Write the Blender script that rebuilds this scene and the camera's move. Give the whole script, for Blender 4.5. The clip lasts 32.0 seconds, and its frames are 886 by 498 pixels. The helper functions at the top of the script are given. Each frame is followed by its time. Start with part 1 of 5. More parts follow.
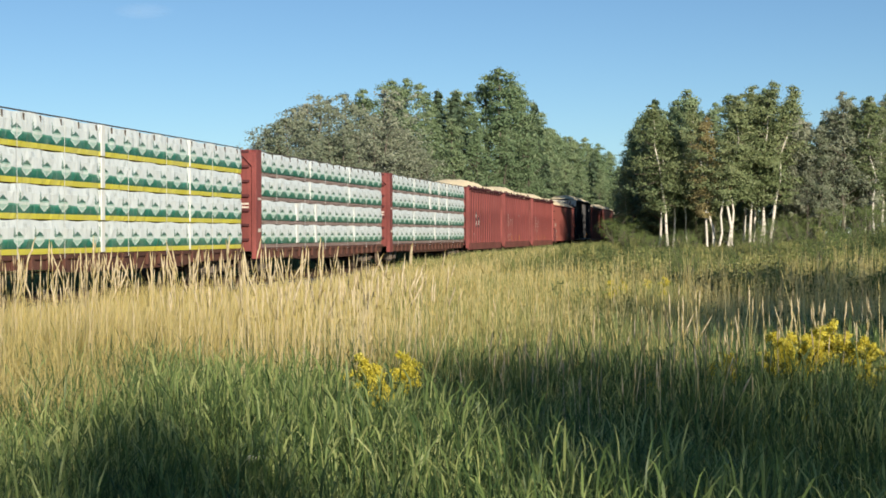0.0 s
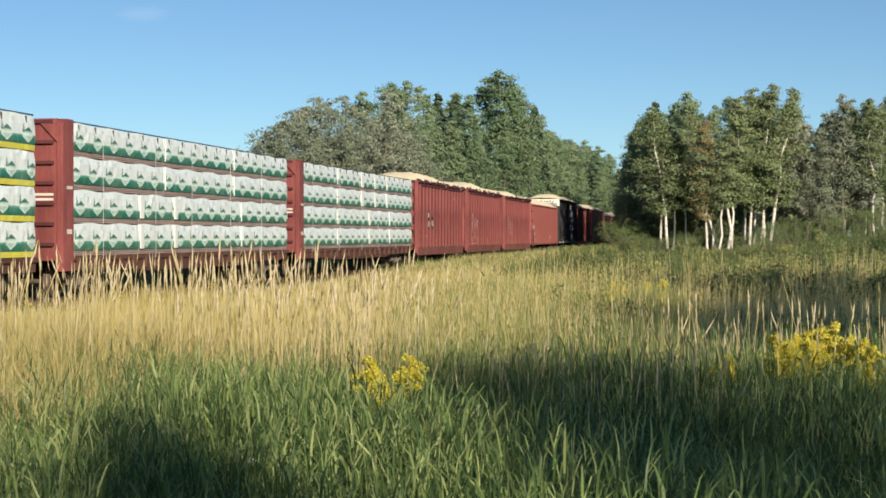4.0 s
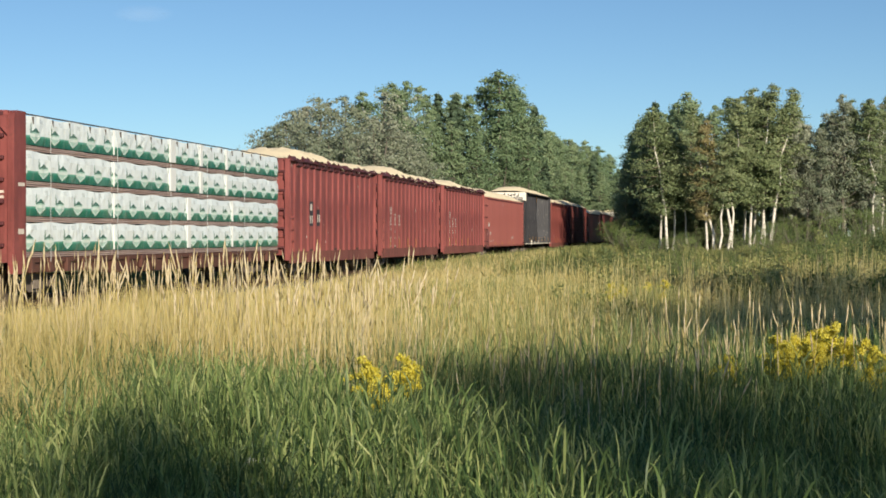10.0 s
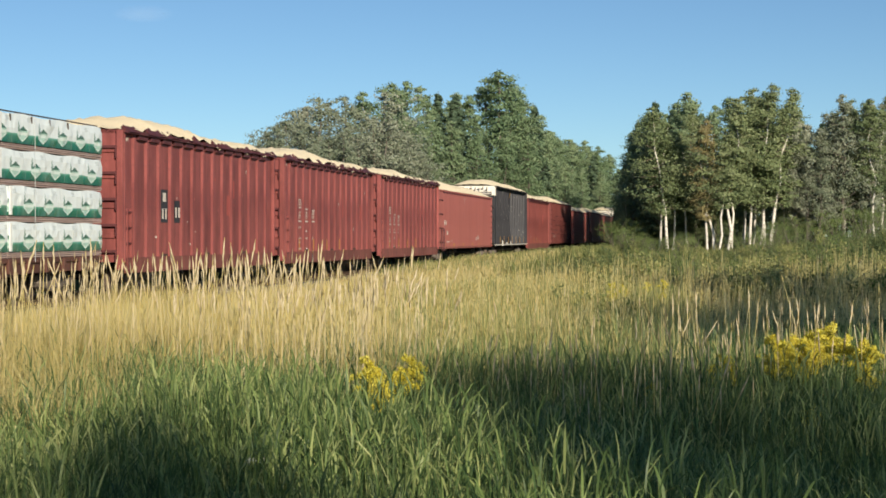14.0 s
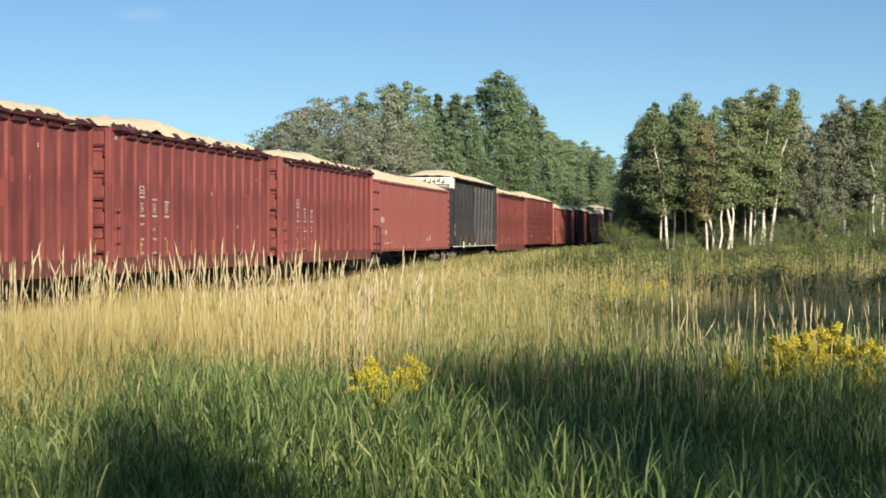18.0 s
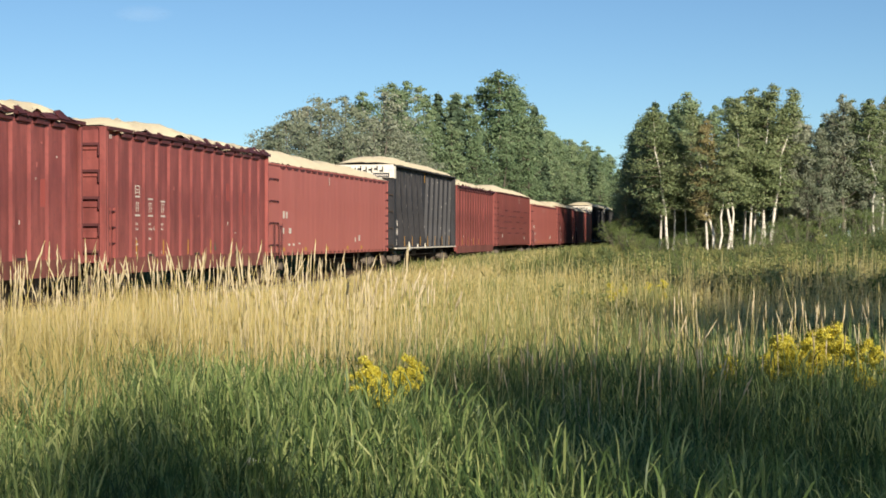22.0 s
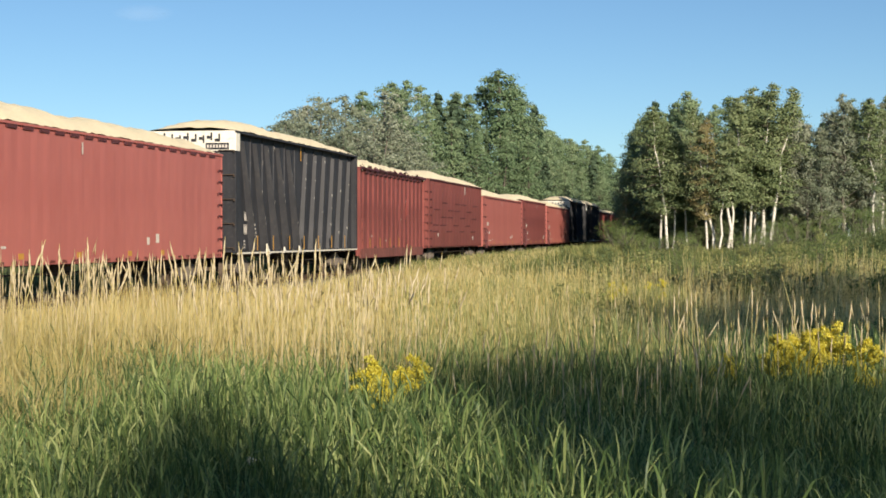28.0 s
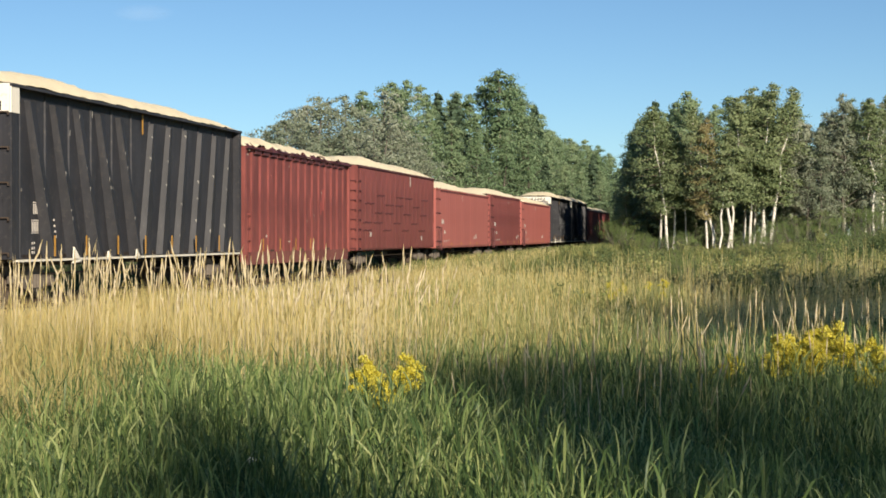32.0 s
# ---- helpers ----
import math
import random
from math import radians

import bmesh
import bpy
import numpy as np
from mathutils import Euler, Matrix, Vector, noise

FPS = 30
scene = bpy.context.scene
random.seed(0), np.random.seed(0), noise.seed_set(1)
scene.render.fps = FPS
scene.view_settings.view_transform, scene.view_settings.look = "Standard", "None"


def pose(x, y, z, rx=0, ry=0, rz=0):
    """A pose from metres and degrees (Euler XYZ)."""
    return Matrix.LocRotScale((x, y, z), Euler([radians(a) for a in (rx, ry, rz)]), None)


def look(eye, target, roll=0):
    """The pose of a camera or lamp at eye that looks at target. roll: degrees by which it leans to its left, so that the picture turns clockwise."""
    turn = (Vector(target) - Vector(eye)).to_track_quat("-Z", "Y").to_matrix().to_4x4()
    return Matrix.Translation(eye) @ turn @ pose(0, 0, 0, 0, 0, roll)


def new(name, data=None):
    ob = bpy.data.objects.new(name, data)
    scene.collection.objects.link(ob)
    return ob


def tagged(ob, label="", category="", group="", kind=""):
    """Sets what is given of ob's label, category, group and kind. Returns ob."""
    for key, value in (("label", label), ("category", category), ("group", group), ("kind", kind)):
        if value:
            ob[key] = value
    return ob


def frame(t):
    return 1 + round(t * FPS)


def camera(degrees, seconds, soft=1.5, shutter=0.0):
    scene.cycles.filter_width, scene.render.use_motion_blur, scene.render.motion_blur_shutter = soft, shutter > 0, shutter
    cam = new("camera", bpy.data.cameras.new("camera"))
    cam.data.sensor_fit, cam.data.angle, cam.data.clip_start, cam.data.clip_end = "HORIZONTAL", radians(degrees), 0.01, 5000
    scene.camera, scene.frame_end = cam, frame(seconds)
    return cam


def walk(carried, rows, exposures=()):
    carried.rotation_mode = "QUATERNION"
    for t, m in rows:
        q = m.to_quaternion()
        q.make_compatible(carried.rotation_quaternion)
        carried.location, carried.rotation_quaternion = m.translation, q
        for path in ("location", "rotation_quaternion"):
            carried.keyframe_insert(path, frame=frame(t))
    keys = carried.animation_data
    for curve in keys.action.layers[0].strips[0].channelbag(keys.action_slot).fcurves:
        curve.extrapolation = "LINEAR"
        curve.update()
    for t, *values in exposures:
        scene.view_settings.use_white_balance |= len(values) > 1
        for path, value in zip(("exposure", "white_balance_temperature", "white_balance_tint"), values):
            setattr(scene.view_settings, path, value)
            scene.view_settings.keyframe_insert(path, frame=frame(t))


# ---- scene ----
cam = camera(31.0, 32.0, soft=1.7)

# The camera stands on the grass verge, 1.55 m above the rail heads; its tilt trembles a little at the start and the end.
EYE = (0.0, 0.0, 1.55)


def aim(down):
    return pose(*EYE, 90 - down, 0, 0)


LEVEL = 0.455
walk(cam, [(t, aim(LEVEL + d)) for t, d in (
    (0.0, 0.098), (0.5, 0.065), (1.0, 0.004), (1.5, -0.028), (2.0, 0.004), (3.0, 0.008), (6.0, 0.0), (9.0, 0.0), (13.0, -0.002),
    (17.0, -0.01), (18.0, -0.008), (20.0, 0.0), (24.0, 0.002), (27.5, 0.0), (28.0, 0.024), (28.5, 0.022), (29.0, 0.004), (29.6, 0.0),
    (30.0, 0.018), (31.0, 0.04), (31.5, 0.05), (32.0, 0.03))],
     exposures=((0.0, 0.43), (8.0, 0.42), (14.5, 0.38), (17.0, 0.49), (32.0, 0.50)))

# ---- world, sun ----
SUN_AZ = radians(21)      # right of straight behind the camera
SUN_EL = radians(20)
TO_SUN = Vector((math.sin(SUN_AZ) * math.cos(SUN_EL), -math.cos(SUN_AZ) * math.cos(SUN_EL), math.sin(SUN_EL)))
world = bpy.data.worlds.new("sky")
scene.world = world
world.use_nodes = True
wn = world.node_tree
sky = wn.nodes.new("ShaderNodeTexSky")
sky.sky_type = "NISHITA"
sky.sun_disc = False
sky.sun_elevation = SUN_EL
sky.sun_rotation = math.atan2(TO_SUN.x, TO_SUN.y)
sky.altitude = 2200
sky.air_density, sky.dust_density, sky.ozone_density = 1.0, 0.25, 2.5
tone = wn.nodes.new("ShaderNodeMix")
tone.data_type, tone.blend_type = "RGBA", "MULTIPLY"
tone.inputs[0].default_value, tone.inputs[7].default_value = 1.0, (0.84, 1.0, 1.07, 1)
wn.links.new(sky.outputs[0], tone.inputs[6])
wn.links.new(tone.outputs[2], wn.nodes["Background"].inputs[0])
wn.nodes["Background"].inputs[1].default_value = 0.067
sun_data = bpy.data.lights.new("sun", "SUN")
sun_data.energy, sun_data.angle, sun_data.color = 5.0, radians(0.6), (1.0, 0.88, 0.69)
sun = new("sun", sun_data)
sun.matrix_world = look(TO_SUN * 50, (0, 0, 0))


# ---- materials ----
def shader(name):
    m = bpy.data.materials.new(name)
    m.use_nodes = True
    return m, m.node_tree.nodes, m.node_tree.links, m.node_tree.nodes["Principled BSDF"]


def mixed(nodes, links, fac, a, b, mode="MIX"):
    n = nodes.new("ShaderNodeMix")
    n.data_type, n.blend_type = "RGBA", mode
    for socket, v in ((n.inputs[0], fac), (n.inputs[6], a), (n.inputs[7], b)):
        if isinstance(v, bpy.types.NodeSocket):
            links.new(v, socket)
        elif isinstance(v, (int, float)):
            socket.default_value = v
        else:
            socket.default_value = (*v, 1) if len(v) == 3 else v
    return n.outputs[2]


def calc(nodes, links, op, *values):
    n = nodes.new("ShaderNodeMath")
    n.operation = op
    for i, v in enumerate(values):
        if isinstance(v, bpy.types.NodeSocket):
            links.new(v, n.inputs[i])
        else:
            n.inputs[i].default_value = v
    return n.outputs[0]


def noise_tex(nodes, links, scale, detail=4, rough=0.6, stretch=None, coords="Object"):
    c = nodes.new("ShaderNodeTexCoord").outputs[coords]
    if stretch:
        mp = nodes.new("ShaderNodeMapping")
        mp.inputs["Scale"].default_value = stretch
        links.new(c, mp.inputs[0])
        c = mp.outputs[0]
    n = nodes.new("ShaderNodeTexNoise")
    n.inputs["Scale"].default_value, n.inputs["Detail"].default_value, n.inputs["Roughness"].default_value = scale, detail, rough
    links.new(c, n.inputs["Vector"])
    return n.outputs[0]


def ramp(nodes, links, value, *stops):
    n = nodes.new("ShaderNodeValToRGB")
    e = n.color_ramp.elements
    while len(e) < len(stops):
        e.new(0.5)
    for el, (at, c) in zip(e, stops):
        el.position, el.color = at, (*c, 1)
    links.new(value, n.inputs[0])
    return n.outputs[0]


def bumped(nodes, links, bsdf, height, strength=0.3, distance=0.02):
    b = nodes.new("ShaderNodeBump")
    b.inputs["Strength"].default_value, b.inputs["Distance"].default_value = strength, distance
    links.new(height, b.inputs["Height"])
    links.new(b.outputs[0], bsdf.inputs["Normal"])


def painted(name, base, faded, rust, rough=0.55, rust_amount=0.5, streak=0.45):
    """Old paint on steel: faded patches, vertical streaks of dirt, rust specks."""
    m, nodes, links, bsdf = shader(name)
    big = noise_tex(nodes, links, 0.55, 5, 0.6)
    fine = noise_tex(nodes, links, 9, 6, 0.7)
    runs = noise_tex(nodes, links, 3.2, 5, 0.65, (1.0, 1.0, 0.12))
    col = mixed(nodes, links, ramp(nodes, links, big, (0.35, (0, 0, 0)), (0.7, (1, 1, 1))), base, faded)
    dirt = ramp(nodes, links, runs, (0.42, (0, 0, 0)), (0.72, (1, 1, 1)))
    col = mixed(nodes, links, calc(nodes, links, "MULTIPLY", dirt, streak), col, tuple(c * 0.45 for c in base))
    spots = ramp(nodes, links, fine, (0.6 - 0.1 * rust_amount, (0, 0, 0)), (0.72, (1, 1, 1)))
    col = mixed(nodes, links, calc(nodes, links, "MULTIPLY", spots, rust_amount), col, rust)
    info = nodes.new("ShaderNodeObjectInfo")
    lift = calc(nodes, links, "MULTIPLY_ADD", info.outputs["Random"], 0.16, 0.92)
    hsv = nodes.new("ShaderNodeHueSaturation")
    links.new(lift, hsv.inputs["Value"])
    links.new(col, hsv.inputs["Color"])
    links.new(hsv.outputs[0], bsdf.inputs["Base Color"])
    bsdf.inputs["Roughness"].default_value = rough
    bsdf.inputs["Specular IOR Level"].default_value = 0.3
    bumped(nodes, links, bsdf, fine, 0.25, 0.01)
    return m


def rough_mat(name, a, b, scale=6.0, rough=0.85, bump=0.4, dist=0.02, metal=0.0, stretch=None):
    m, nodes, links, bsdf = shader(name)
    n = noise_tex(nodes, links, scale, 6, 0.65, stretch)
    n2 = noise_tex(nodes, links, scale * 0.13, 3, 0.5)
    col = mixed(nodes, links, ramp(nodes, links, n, (0.3, (0, 0, 0)), (0.7, (1, 1, 1))), a, b)
    col = mixed(nodes, links, calc(nodes, links, "MULTIPLY", n2, 0.5), col, tuple(0.6 * c for c in a))
    links.new(col, bsdf.inputs["Base Color"])
    bsdf.inputs["Roughness"].default_value, bsdf.inputs["Metallic"].default_value = rough, metal
    bsdf.inputs["Specular IOR Level"].default_value = 0.3
    bumped(nodes, links, bsdf, n, bump, dist)
    return m


def leafy(name, a, b, c, through_it=0.35, rough=0.55, spread=1.0):
    """Leaves and blades, each island of its own tone between a, b and c; light shines through a little."""
    m, nodes, links, bsdf = shader(name)
    geo = nodes.new("ShaderNodeNewGeometry")
    info = nodes.new("ShaderNodeObjectInfo")
    patch = noise_tex(nodes, links, 0.35, 2, 0.5)
    v = calc(nodes, links, "MULTIPLY_ADD", geo.outputs["Random Per Island"], 0.7 * spread, 0.5 - 0.35 * spread)
    v = calc(nodes, links, "ADD", v, calc(nodes, links, "MULTIPLY", calc(nodes, links, "SUBTRACT", info.outputs["Random"], 0.5), 0.25))
    v = calc(nodes, links, "ADD", v, calc(nodes, links, "MULTIPLY", calc(nodes, links, "SUBTRACT", patch, 0.5), 0.8))
    col = ramp(nodes, links, v, (0.1, a), (0.5, b), (0.92, c))
    links.new(col, bsdf.inputs["Base Color"])
    bsdf.inputs["Roughness"].default_value = rough
    bsdf.inputs["Specular IOR Level"].default_value = 0.25
    out = nodes["Material Output"]
    tr = nodes.new("ShaderNodeBsdfTranslucent")
    links.new(col, tr.inputs["Color"])
    mix = nodes.new("ShaderNodeMixShader")
    mix.inputs[0].default_value = through_it
    links.new(bsdf.outputs[0], mix.inputs[1])
    links.new(tr.outputs[0], mix.inputs[2])
    links.new(mix.outputs[0], out.inputs[0])
    return m


RED = painted("red_oxide_paint", (0.205, 0.056, 0.055), (0.335, 0.099, 0.090), (0.105, 0.048, 0.043), 0.55, 0.6, 0.7)
DECK_RUST = painted("rusty_deck_paint", (0.085, 0.038, 0.030), (0.13, 0.058, 0.044), (0.05, 0.03, 0.022))
DULL_RED = painted("weathered_red_paint", (0.175, 0.048, 0.044), (0.285, 0.081, 0.072), (0.10, 0.044, 0.037), 0.55, 0.6, 0.7)
GREEN_PAINT = rough_mat("green_paint", (0.02, 0.14, 0.09), (0.03, 0.18, 0.11), 9, 0.6, 0.1)
FADED = painted("faded_red_patch", (0.33, 0.075, 0.066), (0.38, 0.10, 0.088), (0.20, 0.055, 0.05), 0.6, 0.3, 0.5)
GRIME = painted("grimy_brown_paint", (0.165, 0.058, 0.050), (0.24, 0.085, 0.072), (0.075, 0.042, 0.034), 0.7, 0.7, 0.7)
YELLOW_WEED = leafy("yellowing_weeds", (0.15, 0.19, 0.06), (0.27, 0.29, 0.10), (0.48, 0.46, 0.20), 0.4)
LIGHT_RED = painted("fresh_red_paint", (0.39, 0.118, 0.104), (0.44, 0.143, 0.125), (0.28, 0.092, 0.078), 0.5, 0.12, 0.12)
BLACK = painted("black_paint", (0.026, 0.027, 0.034), (0.044, 0.044, 0.052), (0.12, 0.105, 0.095), 0.6, 0.45, 0.6)
TRUCK_STEEL = rough_mat("dusty_truck_steel", (0.09, 0.075, 0.063), (0.22, 0.185, 0.155), 8, 0.7, 0.3)
DARK_RED = painted("dark_rim_paint", (0.085, 0.026, 0.030), (0.12, 0.036, 0.040), (0.05, 0.022, 0.022), 0.6)
WHITE_PAINT = painted("white_paint", (0.78, 0.74, 0.66), (0.7, 0.66, 0.58), (0.25, 0.16, 0.10), 0.6, 0.35, 0.2)
YELLOW = rough_mat("yellow_reflector", (0.58, 0.30, 0.05), (0.42, 0.22, 0.05), 20, 0.5, 0.05)
STENCIL = rough_mat("white_stencil", (0.72, 0.68, 0.62), (0.5, 0.42, 0.38), 12, 0.7, 0.05)
SCUFF = rough_mat("scuffed_grey", (0.34, 0.33, 0.31), (0.20, 0.19, 0.18), 14, 0.8, 0.1)
IRON = rough_mat("grimy_iron", (0.045, 0.034, 0.028), (0.09, 0.065, 0.05), 8, 0.7, 0.3)
WHEEL = rough_mat("wheel_steel", (0.10, 0.075, 0.06), (0.17, 0.13, 0.10), 8, 0.55, 0.2)
RAIL = rough_mat("rail_steel", (0.12, 0.07, 0.045), (0.2, 0.13, 0.09), 10, 0.45, 0.2, metal=0.5)
BALLAST = rough_mat("ballast_stone", (0.10, 0.095, 0.09), (0.30, 0.28, 0.26), 14, 0.95, 1.0, 0.05)
TIE = rough_mat("creosoted_wood", (0.05, 0.037, 0.028), (0.10, 0.075, 0.055), 10, 0.9, 0.5)
CHIPS = rough_mat("wood_chips", (0.93, 0.82, 0.60), (0.85, 0.71, 0.46), 16, 0.95, 0.6, 0.04)
SOIL = rough_mat("meadow_soil", (0.05, 0.055, 0.018), (0.11, 0.095, 0.04), 2.5, 0.95, 0.6, 0.05)
BARK = rough_mat("grey_bark", (0.10, 0.085, 0.07), (0.2, 0.18, 0.15), 7, 0.9, 0.6, stretch=(1, 1, 0.3))
TWIG = rough_mat("brown_twigs", (0.13, 0.10, 0.075), (0.30, 0.26, 0.21), 9, 0.85, 0.4)
WOOD_EDGE = rough_mat("lumber_edges", (0.20, 0.125, 0.115), (0.62, 0.52, 0.49), 9, 0.85, 0.6, 0.01, stretch=(0.06, 1, 9))
GREEN_BLADE = leafy("green_blades", (0.065, 0.12, 0.048), (0.175, 0.265, 0.10), (0.47, 0.51, 0.225), 0.48, spread=1.25)
REED_LEAF = leafy("reed_leaves", (0.08, 0.135, 0.048), (0.235, 0.32, 0.105), (0.53, 0.56, 0.235), 0.48, 0.42, spread=1.3)
TAWNY = leafy("dry_grass", (0.55, 0.47, 0.185), (0.77, 0.66, 0.30), (0.86, 0.77, 0.45), 0.6, spread=0.7)
SEED = leafy("seed_heads", (0.55, 0.45, 0.26), (0.68, 0.57, 0.36), (0.79, 0.69, 0.49), 0.35)
OLIVE = leafy("olive_weeds", (0.09, 0.135, 0.042), (0.195, 0.23, 0.075), (0.39, 0.375, 0.165), 0.4)
FAR_GREEN = leafy("meadow_green", (0.065, 0.105, 0.042), (0.14, 0.185, 0.07), (0.29, 0.30, 0.13), 0.35)
WEED = leafy("weed_leaves", (0.075, 0.13, 0.035), (0.125, 0.19, 0.05), (0.21, 0.26, 0.08), 0.4)
GOLD = leafy("goldenrod_flowers", (0.56, 0.47, 0.04), (0.72, 0.63, 0.08), (0.82, 0.76, 0.20), 0.35)
PETAL = leafy("white_petals", (0.7, 0.7, 0.66), (0.78, 0.78, 0.74), (0.8, 0.8, 0.78), 0.2)
POPLAR_LEAF = leafy("poplar_leaves", (0.13, 0.175, 0.105), (0.235, 0.27, 0.185), (0.47, 0.48, 0.39), 0.3, 0.5, spread=0.55)
ASPEN_LEAF = leafy("aspen_leaves", (0.11, 0.18, 0.092), (0.195, 0.275, 0.145), (0.35, 0.41, 0.24), 0.3, 0.5, spread=0.55)
BIRCH_LEAF = leafy("birch_leaves", (0.105, 0.155, 0.07), (0.195, 0.245, 0.115), (0.34, 0.38, 0.20), 0.3, 0.5, spread=0.55)
SHRUB_LEAF = leafy("willow_leaves", (0.11, 0.18, 0.06), (0.21, 0.29, 0.09), (0.38, 0.44, 0.18), 0.45, spread=0.55)
RUST_LEAF = leafy("turning_birch_leaves", (0.16, 0.155, 0.065), (0.265, 0.23, 0.105), (0.39, 0.33, 0.17), 0.3, 0.5, spread=0.55)
NEEDLES = leafy("spruce_needles", (0.06, 0.105, 0.068), (0.105, 0.16, 0.098), (0.17, 0.225, 0.135), 0.3, 0.6, spread=0.55)


def birch_bark():
    m, nodes, links, bsdf = shader("birch_bark")
    bands = noise_tex(nodes, links, 5, 4, 0.6, (1.0, 1.0, 3.5))
    col = ramp(nodes, links, bands, (0.34, (0.07, 0.06, 0.05)), (0.44, (0.62, 0.58, 0.52)), (0.8, (0.80, 0.77, 0.70)))
    links.new(col, bsdf.inputs["Base Color"])
    bsdf.inputs["Roughness"].default_value = 0.7
    bumped(nodes, links, bsdf, bands, 0.3, 0.01)
    return m


BIRCH = birch_bark()


def wrap_print(name, strip, lower):
    """Printed lumber wrap. UV in metres: u along the bundle, v upwards from its foot (0 to about 0.8)."""
    m, nodes, links, bsdf = shader(name)
    uv = nodes.new("ShaderNodeUVMap").outputs[0]
    sep = nodes.new("ShaderNodeSeparateXYZ")
    links.new(uv, sep.inputs[0])
    u, v = sep.outputs[0], sep.outputs[1]
    K = lambda op, *a: calc(nodes, links, op, *a)
    cell = K("SUBTRACT", K("FRACT", K("DIVIDE", u, 1.10)), 0.5)
    au = K("MULTIPLY", K("ABSOLUTE", cell), 1.10)
    edge = lower + 0.225
    white, green = (0.665, 0.735, 0.76), (0.010, 0.105, 0.078)
    wob = noise_tex(nodes, links, 2.2, 3, 0.6)
    vv = K("MULTIPLY_ADD", wob, 0.06, K("SUBTRACT", v, 0.03))
    band = ramp(nodes, links, K("DIVIDE", K("SUBTRACT", vv, lower), 0.27), (0.0, green), (0.6, (0.02, 0.17, 0.11)), (0.8, (0.10, 0.34, 0.26)), (0.86, white))
    col = band
    # pointed shield reaching down into the band, under a dark gabled mark with a slim dark spire beside it
    us = K("MULTIPLY", cell, 1.10)
    low_edge = K("ADD", K("MULTIPLY", au, 0.50), edge - 0.185)
    inside = K("MULTIPLY", K("LESS_THAN", au, 0.27), K("MULTIPLY", K("GREATER_THAN", v, low_edge), K("LESS_THAN", v, edge + 0.10)))
    col = mixed(nodes, links, inside, col, (0.60, 0.71, 0.68))
    core = K("MULTIPLY", K("MULTIPLY", inside, K("LESS_THAN", au, 0.238)), K("GREATER_THAN", v, K("ADD", low_edge, 0.035)))
    col = mixed(nodes, links, core, col, (0.36, 0.55, 0.49))
    line = K("MULTIPLY", core, K("LESS_THAN", K("ABSOLUTE", K("SUBTRACT", v, edge + 0.005)), 0.035))
    col = mixed(nodes, links, line, col, (0.62, 0.72, 0.69))
    roof = K("MULTIPLY", K("GREATER_THAN", v, edge + 0.075), K("LESS_THAN", K("ADD", v, K("MULTIPLY", K("ABSOLUTE", K("SUBTRACT", us, 0.02)), 0.48)), edge + 0.185))
    col = mixed(nodes, links, roof, col, (0.035, 0.13, 0.095))
    spire_at = K("ABSOLUTE", K("ADD", K("ADD", us, 0.215), K("MULTIPLY", K("SUBTRACT", K("PINGPONG", v, 0.05), 0.025), 0.7)))
    spire = K("MULTIPLY", K("GREATER_THAN", v, edge + 0.05), K("LESS_THAN", K("ADD", K("MULTIPLY", spire_at, 4.2), v), edge + 0.33))
    col = mixed(nodes, links, K("MULTIPLY", spire, 0.85), col, (0.06, 0.17, 0.13))
    seam = K("LESS_THAN", K("ABSOLUTE", K("SUBTRACT", K("ABSOLUTE", cell), 0.497)), 0.006)
    col = mixed(nodes, links, K("MULTIPLY", seam, 0.35), col, (0.40, 0.44, 0.44))
    bars = K("MULTIPLY", K("LESS_THAN", K("ABSOLUTE", K("SUBTRACT", cell, 0.33)), 0.085), K("LESS_THAN", K("ABSOLUTE", K("SUBTRACT", v, edge + 0.33)), 0.055))
    rows = K("GREATER_THAN", K("FRACT", K("MULTIPLY", v, 28.0)), 0.35)
    col = mixed(nodes, links, K("MULTIPLY", K("MULTIPLY", bars, rows), 0.55), col, (0.28, 0.33, 0.33))
    col = mixed(nodes, links, K("LESS_THAN", v, lower), col, strip)
    dirt = noise_tex(nodes, links, 1.3, 5, 0.65)
    col = mixed(nodes, links, K("MULTIPLY", ramp(nodes, links, dirt, (0.45, (0, 0, 0)), (0.75, (1, 1, 1))), 0.25), col, (0.42, 0.42, 0.38))
    links.new(col, bsdf.inputs["Base Color"])
    bsdf.inputs["Roughness"].default_value = 0.38
    folds = noise_tex(nodes, links, 3.5, 4, 0.6, (1.6, 1, 0.5))
    bumped(nodes, links, bsdf, folds, 0.55, 0.05)
    return m


WRAP_GREEN = wrap_print("green_printed_wrap", (0.012, 0.125, 0.075), 0.0)
WRAP_YELLOW = wrap_print("yellow_edged_wrap", (0.60, 0.56, 0.07), 0.13)
WRAP_PLAIN = rough_mat("plain_white_wrap", (0.76, 0.79, 0.79), (0.68, 0.71, 0.71), 3, 0.4, 0.5, 0.04)


